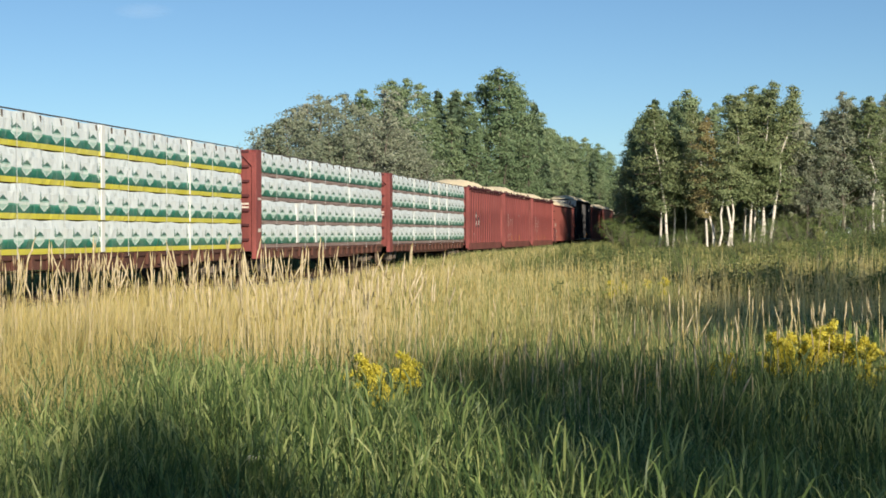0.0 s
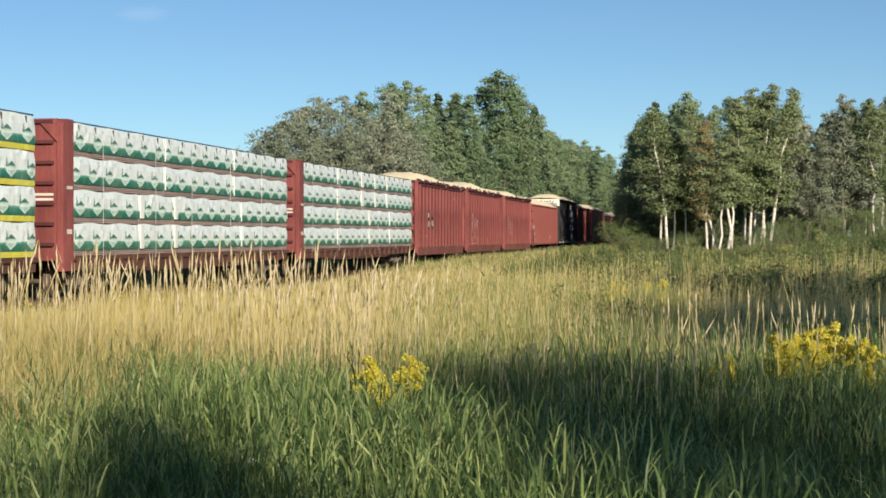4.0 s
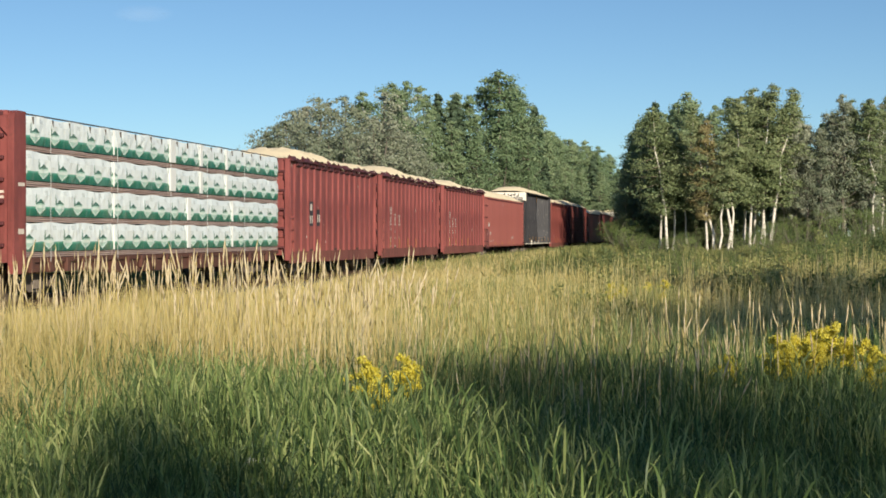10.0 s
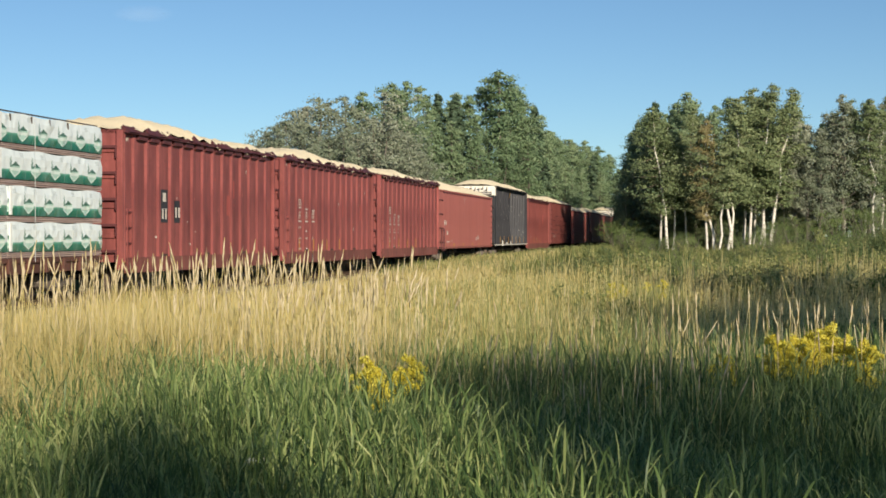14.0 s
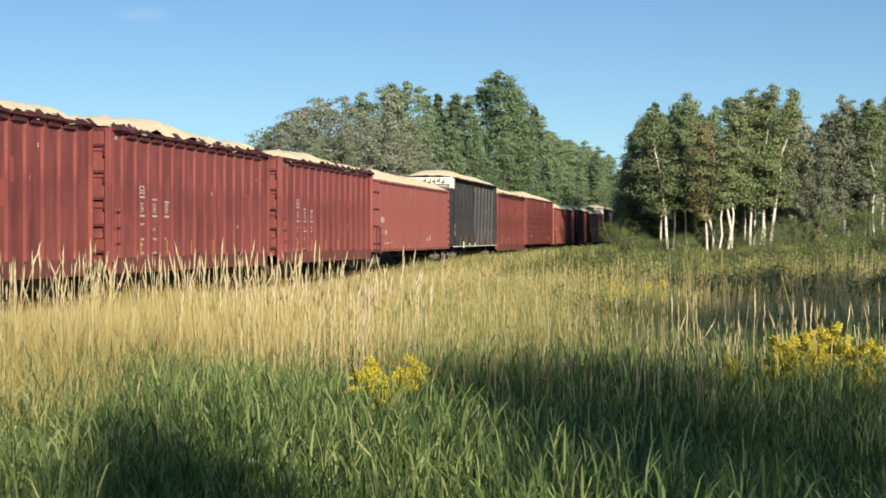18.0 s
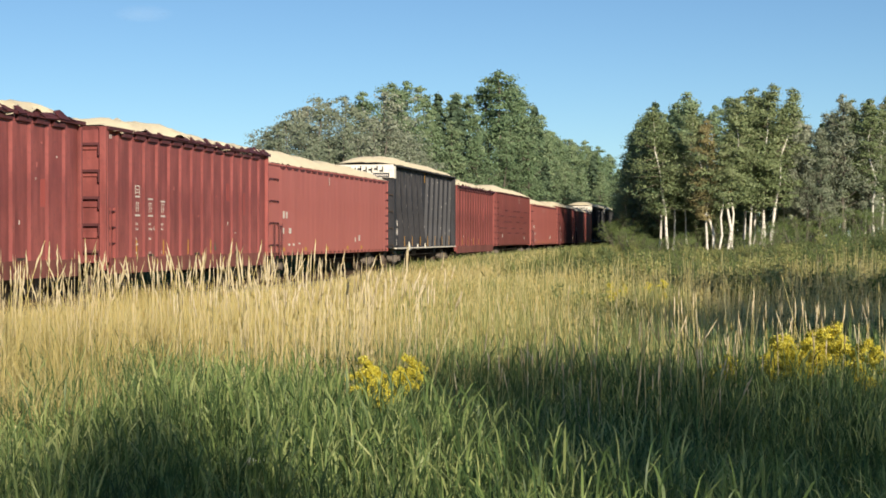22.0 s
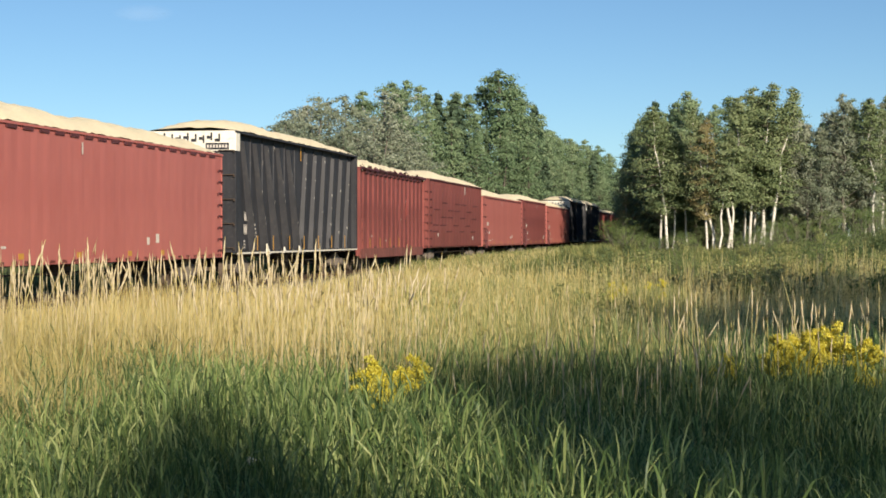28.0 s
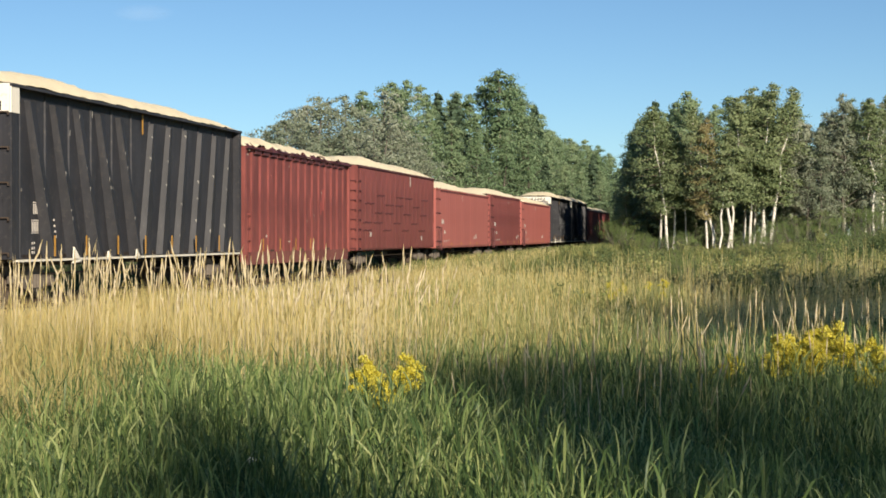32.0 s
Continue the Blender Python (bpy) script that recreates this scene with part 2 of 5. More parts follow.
# ---- mesh helpers ----
def np_mesh(name, verts, quads=None, tris=None, mats=(), smooth=False, mat_index=None):
    me = bpy.data.meshes.new(name)
    verts = np.asarray(verts, dtype=np.float32).reshape(-1, 3)
    parts, sizes = [], []
    for f, k in ((quads, 4), (tris, 3)):
        if f is not None and len(f):
            parts.append(np.asarray(f, dtype=np.int32).ravel())
            sizes += [k] * len(f)
    loops = np.concatenate(parts)
    starts = np.concatenate([[0], np.cumsum(sizes)[:-1]]).astype(np.int32)
    me.vertices.add(len(verts))
    me.vertices.foreach_set("co", verts.ravel())
    me.loops.add(len(loops))
    me.loops.foreach_set("vertex_index", loops)
    me.polygons.add(len(sizes))
    me.polygons.foreach_set("loop_start", starts)
    if smooth:
        me.polygons.foreach_set("use_smooth", np.ones(len(sizes), dtype=bool))
    for m in mats:
        me.materials.append(m)
    if mat_index is not None:
        me.polygons.foreach_set("material_index", np.asarray(mat_index, dtype=np.int32))
    me.update(calc_edges=True)
    return me


def part(name, bm, material, parent, label=""):
    """Links a bmesh (or a mesh) as one part under its thing."""
    if isinstance(bm, bmesh.types.BMesh):
        me = bpy.data.meshes.new(name)
        bm.to_mesh(me)
        bm.free()
        me.materials.append(material)
    else:
        me = bm
    ob = new(name, me)
    ob.parent = parent
    if label:
        tagged(ob, label)
    return ob


def box(bm, x0, x1, y0, y1, z0, z1):
    v = [bm.verts.new(c) for c in ((x0, y0, z0), (x1, y0, z0), (x1, y1, z0), (x0, y1, z0), (x0, y0, z1), (x1, y0, z1), (x1, y1, z1), (x0, y1, z1))]
    for f in ((3, 2, 1, 0), (4, 5, 6, 7), (0, 1, 5, 4), (1, 2, 6, 5), (2, 3, 7, 6), (3, 0, 4, 7)):
        bm.faces.new([v[i] for i in f])
    return v


def prism(bm, pts, y0, y1):
    """An outline of (x, z) points pushed from y0 to y1."""
    a = [bm.verts.new((x, y0, z)) for x, z in pts]
    b = [bm.verts.new((x, y1, z)) for x, z in pts]
    bm.faces.new(a)
    bm.faces.new(b[::-1])
    for i in range(len(pts)):
        j = (i + 1) % len(pts)
        bm.faces.new((a[j], a[i], b[i], b[j]))


def boxed(*dims, bevel=0.0):
    bm = bmesh.new()
    for d in dims:
        box(bm, *d)
    if bevel:
        bmesh.ops.bevel(bm, geom=bm.edges[:], offset=bevel, segments=1, affect="EDGES", clamp_overlap=True)
    return bm


def tube(bm, a, b, r, n=8, r2=None):
    a, b = Vector(a), Vector(b)
    d = (b - a).normalized()
    side = d.orthogonal().normalized()
    up = d.cross(side)
    rings = []
    for p, rr in ((a, r), (b, r if r2 is None else r2)):
        rings.append([bm.verts.new(p + (side * math.cos(k * math.tau / n) + up * math.sin(k * math.tau / n)) * rr) for k in range(n)])
    for k in range(n):
        j = (k + 1) % n
        bm.faces.new((rings[0][k], rings[0][j], rings[1][j], rings[1][k]))
    bm.faces.new(rings[0][::-1])
    bm.faces.new(rings[1])


# ---- the line of the railway ----
TH = 0.18102
ALONG = Vector((math.sin(TH), math.cos(TH), 0))
OUT = Vector((math.cos(TH), -math.sin(TH), 0))       # from the track towards the camera
NEAR0 = Vector((-11.782, 25.0, 0))
TRACK0 = NEAR0 - OUT * 1.55


def run(t):
    """How far the train has come at t seconds."""
    u = t / 10
    return 10 * (3.96073 * u + 0.042478 * u * u - 0.0031 * u ** 3)


def on_track(s):
    p = TRACK0 + ALONG * s
    return Matrix.Translation(p) @ Matrix.Rotation(math.pi / 2 - TH, 4, "Z")


def track_xy(s, out=0.0):
    p = TRACK0 + ALONG * s + OUT * out
    return p.x, p.y


def clear_of_track(x, y, gap=2.6):
    off = (x - TRACK0.x) * OUT.x + (y - TRACK0.y) * OUT.y
    return off > gap


# ---- ground, railway bed ----
def ground_z(x, y):
    """Height of the ground: a shallow verge, a ditch before the bed, a slow rise towards the grove."""
    x, y = np.asarray(x, dtype=float), np.asarray(y, dtype=float)
    off = (x - TRACK0.x) * OUT.x + (y - TRACK0.y) * OUT.y      # metres from the track towards the camera
    z = -0.30 + 0.0 * x
    fall = np.clip((13.5 - off) / 7.5, 0, 1)
    z = z - 0.50 * fall * fall * (3 - 2 * fall) * np.clip((85 - y) / 35, 0, 1)
    rise = np.clip((y - 50) / 55, 0, 1) * np.clip((off - 2.6) / 4, 0, 1)
    z = z + rise * 0.40
    bank = np.clip((x / np.maximum(y, 1) - 0.175) / 0.12, 0, 1) * np.clip((y - 30) / 50, 0, 1)
    z = z + bank * 1.35
    return z + 0.05 * np.sin(x * 0.9 + y * 0.37) + 0.04 * np.sin(y * 0.81 - x * 0.5)


def make_ground():
    edge = np.concatenate([[-3000, -1200, -500, -220, -130], np.arange(-90, 91, 3.0), [130, 220, 500, 1200, 3000]])
    ys = np.concatenate([[-1500, -500, -150, -60, -25], np.arange(-10, 200, 3.0), [230, 300, 420, 700, 1500, 4000]])
    gx, gy = np.meshgrid(edge, ys)
    gz = ground_z(gx, gy)
    n, m = len(edge), len(ys)
    idx = np.arange(n * m).reshape(m, n)
    quads = np.stack([idx[:-1, :-1], idx[:-1, 1:], idx[1:, 1:], idx[1:, :-1]], -1).reshape(-1, 4)
    ob = new("ground", np_mesh("ground", np.stack([gx, gy, gz], -1), quads, mats=[SOIL], smooth=True))
    tagged(ob, "rough meadow soil with dry thatch under the grass", "ground", kind="structure")


make_ground()


def make_track():
    s0, s1 = -60, 420
    bm = bmesh.new()
    prof = ((-3.4, -0.95), (-1.75, -0.20), (1.75, -0.20), (3.4, -0.95))
    cuts = np.arange(s0, s1 + 1, 6.0)
    rows = [[bm.verts.new((s, y, z + random.uniform(-0.03, 0.03))) for y, z in prof] for s in cuts]
    for a, b in zip(rows, rows[1:]):
        for k in range(3):
            bm.faces.new((a[k], b[k], b[k + 1], a[k + 1]))
    me = bpy.data.meshes.new("ballast_bed")
    bm.to_mesh(me)
    bm.free()
    me.materials.append(BALLAST)
    bed = tagged(new("ballast_bed", me), "grey crushed stone ballast under the railway track", "ballast", kind="structure")
    bed.matrix_world = on_track(0)
    bm = bmesh.new()
    for s in np.arange(s0, s1, 0.55):
        box(bm, s, s + 0.22, -1.25, 1.25, -0.32, -0.155 + random.uniform(-0.008, 0.008))
    me = bpy.data.meshes.new("railway_ties")
    bm.to_mesh(me)
    bm.free()
    me.materials.append(TIE)
    ties = tagged(new("railway_ties", me), "dark creosoted wooden ties set in ballast", "railway ties", kind="stuff")
    ties.matrix_world = on_track(0)
    for side in (-0.755, 0.755):
        bm = bmesh.new()
        prism_pts = ((-0.036, 0.0), (-0.036, -0.035), (-0.009, -0.05), (-0.009, -0.13), (-0.07, -0.15), (0.07, -0.15), (0.009, -0.13), (0.009, -0.05), (0.036, -0.035), (0.036, 0.0))
        a = [bm.verts.new((s0, side + y, z)) for y, z in prism_pts]
        b = [bm.verts.new((s1, side + y, z)) for y, z in prism_pts]
        for i in range(len(a)):
            j = (i + 1) % len(a)
            bm.faces.new((a[i], a[j], b[j], b[i]))
        me = bpy.data.meshes.new("rail")
        bm.to_mesh(me)
        bm.free()
        me.materials.append(RAIL)
        rail = tagged(new("rail", me), "rusty steel rail with a worn bright head", "rail", "rails of the track", kind="structure")
        rail.matrix_world = on_track(0)


make_track()

# ---- freight cars ----
MESHES = {}
CARS = []          # (car, its place on the train)
WHEELSETS = []


def cached(name, build, material):
    if name not in MESHES:
        me = bpy.data.meshes.new(name)
        bm = build()
        bm.to_mesh(me)
        bm.free()
        me.materials.append(material)
        MESHES[name] = me
    return MESHES[name]


def wheelset_mesh():
    bm = bmesh.new()
    tube(bm, (0, -1.0, 0), (0, 1.0, 0), 0.075, 10)
    for y in (-0.755, 0.755):
        s = 1 if y > 0 else -1
        tube(bm, (0, y - 0.065 * s, 0), (0, y + 0.065 * s, 0), 0.42, 20, 0.415)
        tube(bm, (0, y - 0.10 * s, 0), (0, y - 0.066 * s, 0), 0.45, 20)
        tube(bm, (0, y + 0.066 * s, 0), (0, y + 0.12 * s, 0), 0.13, 10)
        for k in range(4):
            c, sn = math.cos(k * math.tau / 4), math.sin(k * math.tau / 4)
            tube(bm, (0.27 * c, y + 0.066 * s, 0.27 * sn), (0.27 * c, y + 0.085 * s, 0.27 * sn), 0.05, 6)
    return bm


def side_frame_mesh():
    bm = bmesh.new()
    pts = ((-1.12, 0.42), (-1.12, 0.60), (-0.62, 0.64), (-0.28, 0.80), (0.28, 0.80), (0.62, 0.64), (1.12, 0.60), (1.12, 0.42), (0.74, 0.42), (0.34, 0.22), (-0.34, 0.22), (-0.74, 0.42))
    prism(bm, pts, -0.07, 0.07)
    for x in (-0.86, 0.86):
        tube(bm, (x, -0.16, 0.44), (x, 0.12, 0.44), 0.14, 10)
    for x in (-0.16, 0.0, 0.16):
        tube(bm, (x, -0.10, 0.30), (x, -0.10, 0.62), 0.06, 8)
    return bm


def add_truck(car, x):
    truck = part("truck", cached("bolster", lambda: boxed((-0.2, 0.2, -1.05, 1.05, 0.50, 0.78), bevel=0.03), IRON), None, car)
    truck.location = (x, 0, 0)
    for y in (-1.02, 1.02):
        part("side_frame", cached("side_frame", side_frame_mesh, TRUCK_STEEL), None, truck).location = (0, y, 0)
    for dx in (-0.86, 0.86):
        w = part("wheelset", cached("wheelset", wheelset_mesh, WHEEL), None, truck)
        w.location = (dx, 0, 0.42)
        WHEELSETS.append(w)


def add_running_gear(car, length, sill):
    for x in (2.1, length - 2.1):
        add_truck(car, x)
    part("centre_sill", boxed((0.0, length, -0.3, 0.3, 0.78, sill + 0.12)), IRON, car)
    for a, b in ((-0.62, 0.02), (length - 0.02, length + 0.62)):
        part("coupler", boxed((a, b, -0.11, 0.11, 0.76, 0.98), bevel=0.02), IRON, car)
    bm = bmesh.new()
    tube(bm, (length * 0.42, -0.75, 0.72), (length * 0.42 + 1.1, -0.75, 0.72), 0.2, 12)
    part("air_reservoir", bm, IRON, car)
    bm = bmesh.new()
    tube(bm, (2.6, -1.1, 0.62), (length - 2.6, -1.1, 0.62), 0.025, 6)
    part("brake_pipe", bm, IRON, car)


def add_chips(car, length, top, heap, rng, rag=0.0):
    """A heap of wood chips, higher along the middle, uneven along its length."""
    half = 1.60 if rag else 1.52
    nx, ny = int(length * 4), 14
    xs, ys = np.linspace(0.12, length - 0.12, nx), np.linspace(-half, half, ny)
    gx, gy = np.meshgrid(xs, ys)
    e = np.clip(np.minimum(gx, length - gx) / 1.6, 0, 1) ** 0.6
    wave = sum(np.sin(gx * k + p) * a for k, p, a in ((0.7, rng.uniform(0, 6), 0.10), (1.6, rng.uniform(0, 6), 0.06), (3.7, rng.uniform(0, 6), 0.03)))
    long_way = 0.7 + 0.32 * np.exp(-((gx - 0.3 * length) / (0.26 * length)) ** 2)
    if not rag:
        long_way = 0.80 + 0.2 * np.exp(-((gx - 0.3 * length) / (0.26 * length)) ** 2)
    gz = top + (-0.02 if rag else 0.02) + (heap * long_way + 0.5 * wave) * e * (1 - np.abs(gy / (half + (0.1 if rag else 0.0))) ** 3.0) + rng.normal(0, 0.03 if rag else 0.015, gx.shape)
    if rag:
        lap = np.abs(gy) > 1.5
        gz = gz - lap * np.clip(0.10 + 0.12 * np.sin(gx * 2.3 + rng.uniform(0, 6)) + rng.normal(0, 0.05, gx.shape), -0.02, 0.13)
        gy = gy + lap * np.sign(gy) * rng.normal(0.0, 0.03, gx.shape)
    idx = np.arange(nx * ny).reshape(ny, nx)
    quads = np.stack([idx[:-1, :-1], idx[:-1, 1:], idx[1:, 1:], idx[1:, :-1]], -1).reshape(-1, 4)
    part("chip_load", np_mesh("chip_load", np.stack([gx, gy, gz], -1), quads, mats=[CHIPS], smooth=True), None, car, "heaped load of pale wood chips")


def add_ladder(car, m, rungs, z0, pitch, w=0.42, paint=None):
    """Grab irons one above another, each bent back to the sheet at both ends."""
    def build():
        bm = bmesh.new()
        box(bm, 0, w, -0.060, -0.03, -0.015, 0.015)
        for x in (0, w - 0.03):
            box(bm, x, x + 0.03, -0.06, 0.0, -0.075, -0.015)
        return bm
    paint = paint or DARK_RED
    me = cached("rung_%d_%s" % (w * 100, paint.name), build, paint)
    for k in range(rungs):
        part("ladder_rung", me, None, car).matrix_local = m @ pose(0, 0, z0 + k * pitch)


def add_strips(car, spots, material, name="reflector_strip"):
    """Small upright plates on the side: (x, z, w, h, y)."""
    for x, z, w, h, y in spots:
        part(name, boxed((x, x + w, y - 0.006, y, z, z + h)), material, car)


def stencil_bars(car, spots, y, material=None):
    """Lettering too far off to read: small bars on the side of a car, one (x, z, w, h) each."""
    for x, z, w, h in spots:
        part("stencil_bar", boxed((x, x + w, y - 0.004, y, z, z + h)), material or STENCIL, car)


def gondola_shell(car, length, top, sill, paint, y=1.46):
    part("side_sheet", boxed((0.02, length - 0.02, -y, -y + 0.03, sill, top)), paint, car)
    part("side_sheet", boxed((0.02, length - 0.02, y - 0.03, y, sill, top)), paint, car)
    part("end_sheet", boxed((0.0, 0.04, -y - 0.02, y + 0.02, sill, top)), paint, car)
    part("end_sheet", boxed((length - 0.04, length, -y - 0.02, y + 0.02, sill, top)), paint, car)
    part("floor_plate", boxed((0.04, length - 0.04, -y, y, sill + 0.02, sill + 0.10)), IRON, car)


def ribbed_car(s0, seed, paint=RED, length=15.0, top=4.42, sill=0.86, heap=0.5, marks="four"):
    rng = np.random.default_rng(seed)
    car = tagged(new("boxcar_gondola"), "red-brown ribbed steel freight car without roof, heaped with wood chips", "freight car", "cars of the freight train")
    add_running_gear(car, length, sill)
    gondola_shell(car, length, top, sill, paint)
    # bottom flange, drawn in below the posts
    part("side_sill", boxed((0.3, length - 0.3, -1.53, -1.44, sill - 0.30, sill + 0.12)), GRIME, car)
    n = 14
    post = cached("ribbed_post_%d" % (top * 100), lambda: post_mesh(sill + 0.10, top - 0.06, 0.30, 0.05, 0.085), paint)
    slot = cached("drain_slot", lambda: boxed((-0.24, 0.24, -0.012, 0.0, -0.03, 0.03)), IRON)
    for k in range(n):
        x = 0.95 + k * (length - 1.9) / (n - 1)
        p = new("side_post", post)
        p.parent, p.location = car, (x, -1.46, 0)
        if k < n - 1 and k % 4 == 2:
            p = new("drain_slot", slot)
            p.parent, p.location = car, (x + (length - 1.9) / (n - 1) / 2, -1.46, sill + 0.16)
    for x in (0.06, length - 0.16):
        part("corner_post", boxed((x, x + 0.10, -1.56, -1.44, sill, top), bevel=0.01), paint, car)
    # torn roof edge
    bm = bmesh.new()
    box(bm, 0.0, length, -1.62, -1.40, top - 0.09, top)
    box(bm, 0.0, length, 1.40, 1.57, top - 0.10, top)
    box(bm, 0.0, 0.1, -1.40, 1.40, top - 0.10, top)
    box(bm, length - 0.1, length, -1.40, 1.40, top - 0.10, top)
    part("top_chord", bm, DARK_RED, car)
    for k in range(n - 1):
        xa = 0.95 + k * (length - 1.9) / (n - 1)
        p = new("gusset", cached("gusset", lambda: boxed((0.16, 0.84, -0.10, 0.0, -0.07, 0.07)), DARK_RED))
        p.parent, p.location = car, (xa, -1.46, top - 0.15)
    x = 0.0
    while x < length - 0.2:
        w = rng.uniform(0.2, 0.8)
        h = rng.uniform(0.03, 0.15)
        if rng.random() < 0.7:
            bm = bmesh.new()
            f = min(x + w, length)
            lift = rng.uniform(-0.05, 0.05)
            a = [bm.verts.new(c) for c in ((x, -1.66, top - 0.06 + lift), (f, -1.65, top - 0.05), (f - rng.uniform(0, 0.15), -1.48, top + h), ((x + f) / 2, -1.52, top + h * rng.uniform(0.5, 1.2)), (x + rng.uniform(0, 0.15), -1.49, top + h * rng.uniform(0.2, 1.0)))]
            b = [bm.verts.new(v.co + Vector((0, 0.02, 0.03))) for v in a]
            bm.faces.new(a), bm.faces.new(b[::-1])
            for i in range(5):
                j = (i + 1) % 5
                bm.faces.new((a[j], a[i], b[i], b[j]))
            part("torn_roof_piece", bm, DARK_RED, car)
        x += w
    # short side ladder with its stiles, tall end ladder of deep rungs
    for x in (0.30, 0.66):
        part("ladder_stile", boxed((x, x + 0.05, -1.54, -1.46, 0.75, 2.3)), paint, car)
    add_ladder(car, pose(0.30, -1.47, 0), 4, 0.95, 0.42, w=0.40)
    part("end_flange", boxed((-0.09, 0.0, -1.56, -1.38, sill - 0.2, top - 0.02), bevel=0.01), paint, car)
    part("end_flange", boxed((-0.09, 0.0, 1.38, 1.56, sill - 0.2, top - 0.02), bevel=0.01), paint, car)
    rung = cached("deep_rung", lambda: boxed((-0.13, -0.07, -1.38, -0.82, -0.035, 0.035), (-0.13, 0.0, -0.88, -0.82, -0.30, 0.035), (-0.13, 0.0, -1.40, -1.36, -0.30, 0.035)), DARK_RED)
    for k in range(5):
        p = new("ladder_rung", rung)
        p.parent, p.location = car, (0, 0, 1.15 + k * 0.70)
    for z in (1.5, 2.3, 3.1, 3.8):
        part("end_rib", boxed((-0.05, 0.0, -1.4, 1.4, z, z + 0.16), bevel=0.015), paint, car)
    add_chips(car, length, top, heap, rng, rag=1.0)
    bay = (length - 1.9) / (n - 1)
    spots = []
    if marks in ("four", "green"):
        for c in range(3):
            x = 0.95 + (c + 1.5) * bay - 0.20
            spots += [(x, 2.62 - 0.05 * c, 0.36, 0.045), (x, 2.10, 0.36, 0.05)]
            for dx in (0.06, 0.20):
                for z in (2.22, 2.36):
                    spots += [(x + dx, z + 0.10, 0.09, 0.025), (x + dx, z, 0.025, 0.10)]
            for z in (1.86, 1.72, 1.45, 1.30, 1.06):
                if rng.random() < 0.75:
                    spots += [(x + 0.05 + dx, z, 0.045, 0.06) for dx in (0.0, 0.11, 0.20)[:int(rng.integers(1, 4))]]
        x = 0.95 + 1.5 * bay - 0.20
        spots += [(x, 2.70, 0.035, 0.25), (x + 0.30, 2.70, 0.035, 0.25), (x + 0.10, 2.74, 0.14, 0.03), (x + 0.10, 2.82, 0.14, 0.03), (x + 0.05, 2.92, 0.25, 0.03)]
    stencil_bars(car, spots or [(2.6, 1.5, 0.3, 0.06), (5.5, 1.3, 0.3, 0.05)], -1.465)
    stencil_bars(car, [(0.30, top - 0.30, 0.03, 0.11), (0.40, top - 0.30, 0.06, 0.11), (0.52, top - 0.30, 0.03, 0.11)], -1.465)
    for k in range(14):
        x, z = rng.uniform(1.2, length - 0.6), rng.uniform(sill + 0.1, top - 0.5)
        part("paint_scuff", boxed((x, x + rng.uniform(0.02, 0.07), -1.4645, -1.46, z, z + rng.uniform(0.03, 0.12))), (STENCIL, LIGHT_RED, FADED)[k % 3], car)
    for k in range(3):
        x = rng.uniform(length * 0.55, length - 1.6)
        z = rng.uniform(2.2, 3.2)
        part("faded_patch", boxed((x, x + rng.uniform(0.25, 0.5), -1.4625, -1.46, z, z + rng.uniform(0.5, 0.9))), FADED, car)
    if marks == "green":
        bm = bmesh.new()
        prism(bm, ((8.6, 1.12), (8.85, 1.75), (9.15, 1.12)), -1.468, -1.462)
        part("painted_mark", bm, GREEN_PAINT, car, "small green painted triangle")
    if marks == "dark":
        stencil_bars(car, [(3.05, 1.95, 0.55, 0.95), (4.15, 1.95, 0.6, 0.65)], -1.464, BLACK)
        stencil_bars(car, [(3.2, 2.55, 0.25, 0.25), (3.15, 2.05, 0.10, 0.3), (3.4, 2.05, 0.1, 0.3), (4.25, 2.1, 0.1, 0.3), (4.5, 2.1, 0.12, 0.3)], -1.470)
    add_strips(car, [(length * k / 7 + 0.2, 1.02, 0.07, 0.42, -1.462) for k in range(1, 7)] if marks != "dark" else [], YELLOW)
    CARS.append((car, s0))
    return car


def post_mesh(z0, z1, w=0.21, d=0.05, slope=0.03):
    """A pressed hat-section post standing proud of the side sheet."""
    bm = bmesh.new()
    pts = ((-w / 2, 0.0), (-w / 2 + slope, -d), (w / 2 - slope, -d), (w / 2, 0.0))
    a = [bm.verts.new((x, y, z0)) for x, y in pts]
    b = [bm.verts.new((x, y, z1)) for x, y in pts]
    for i in range(3):
        bm.faces.new((a[i], a[i + 1], b[i + 1], b[i]))
    bm.faces.new(b)
    bm.faces.new(a[::-1])
    bmesh.ops.recalc_face_normals(bm, faces=bm.faces)
    return bm


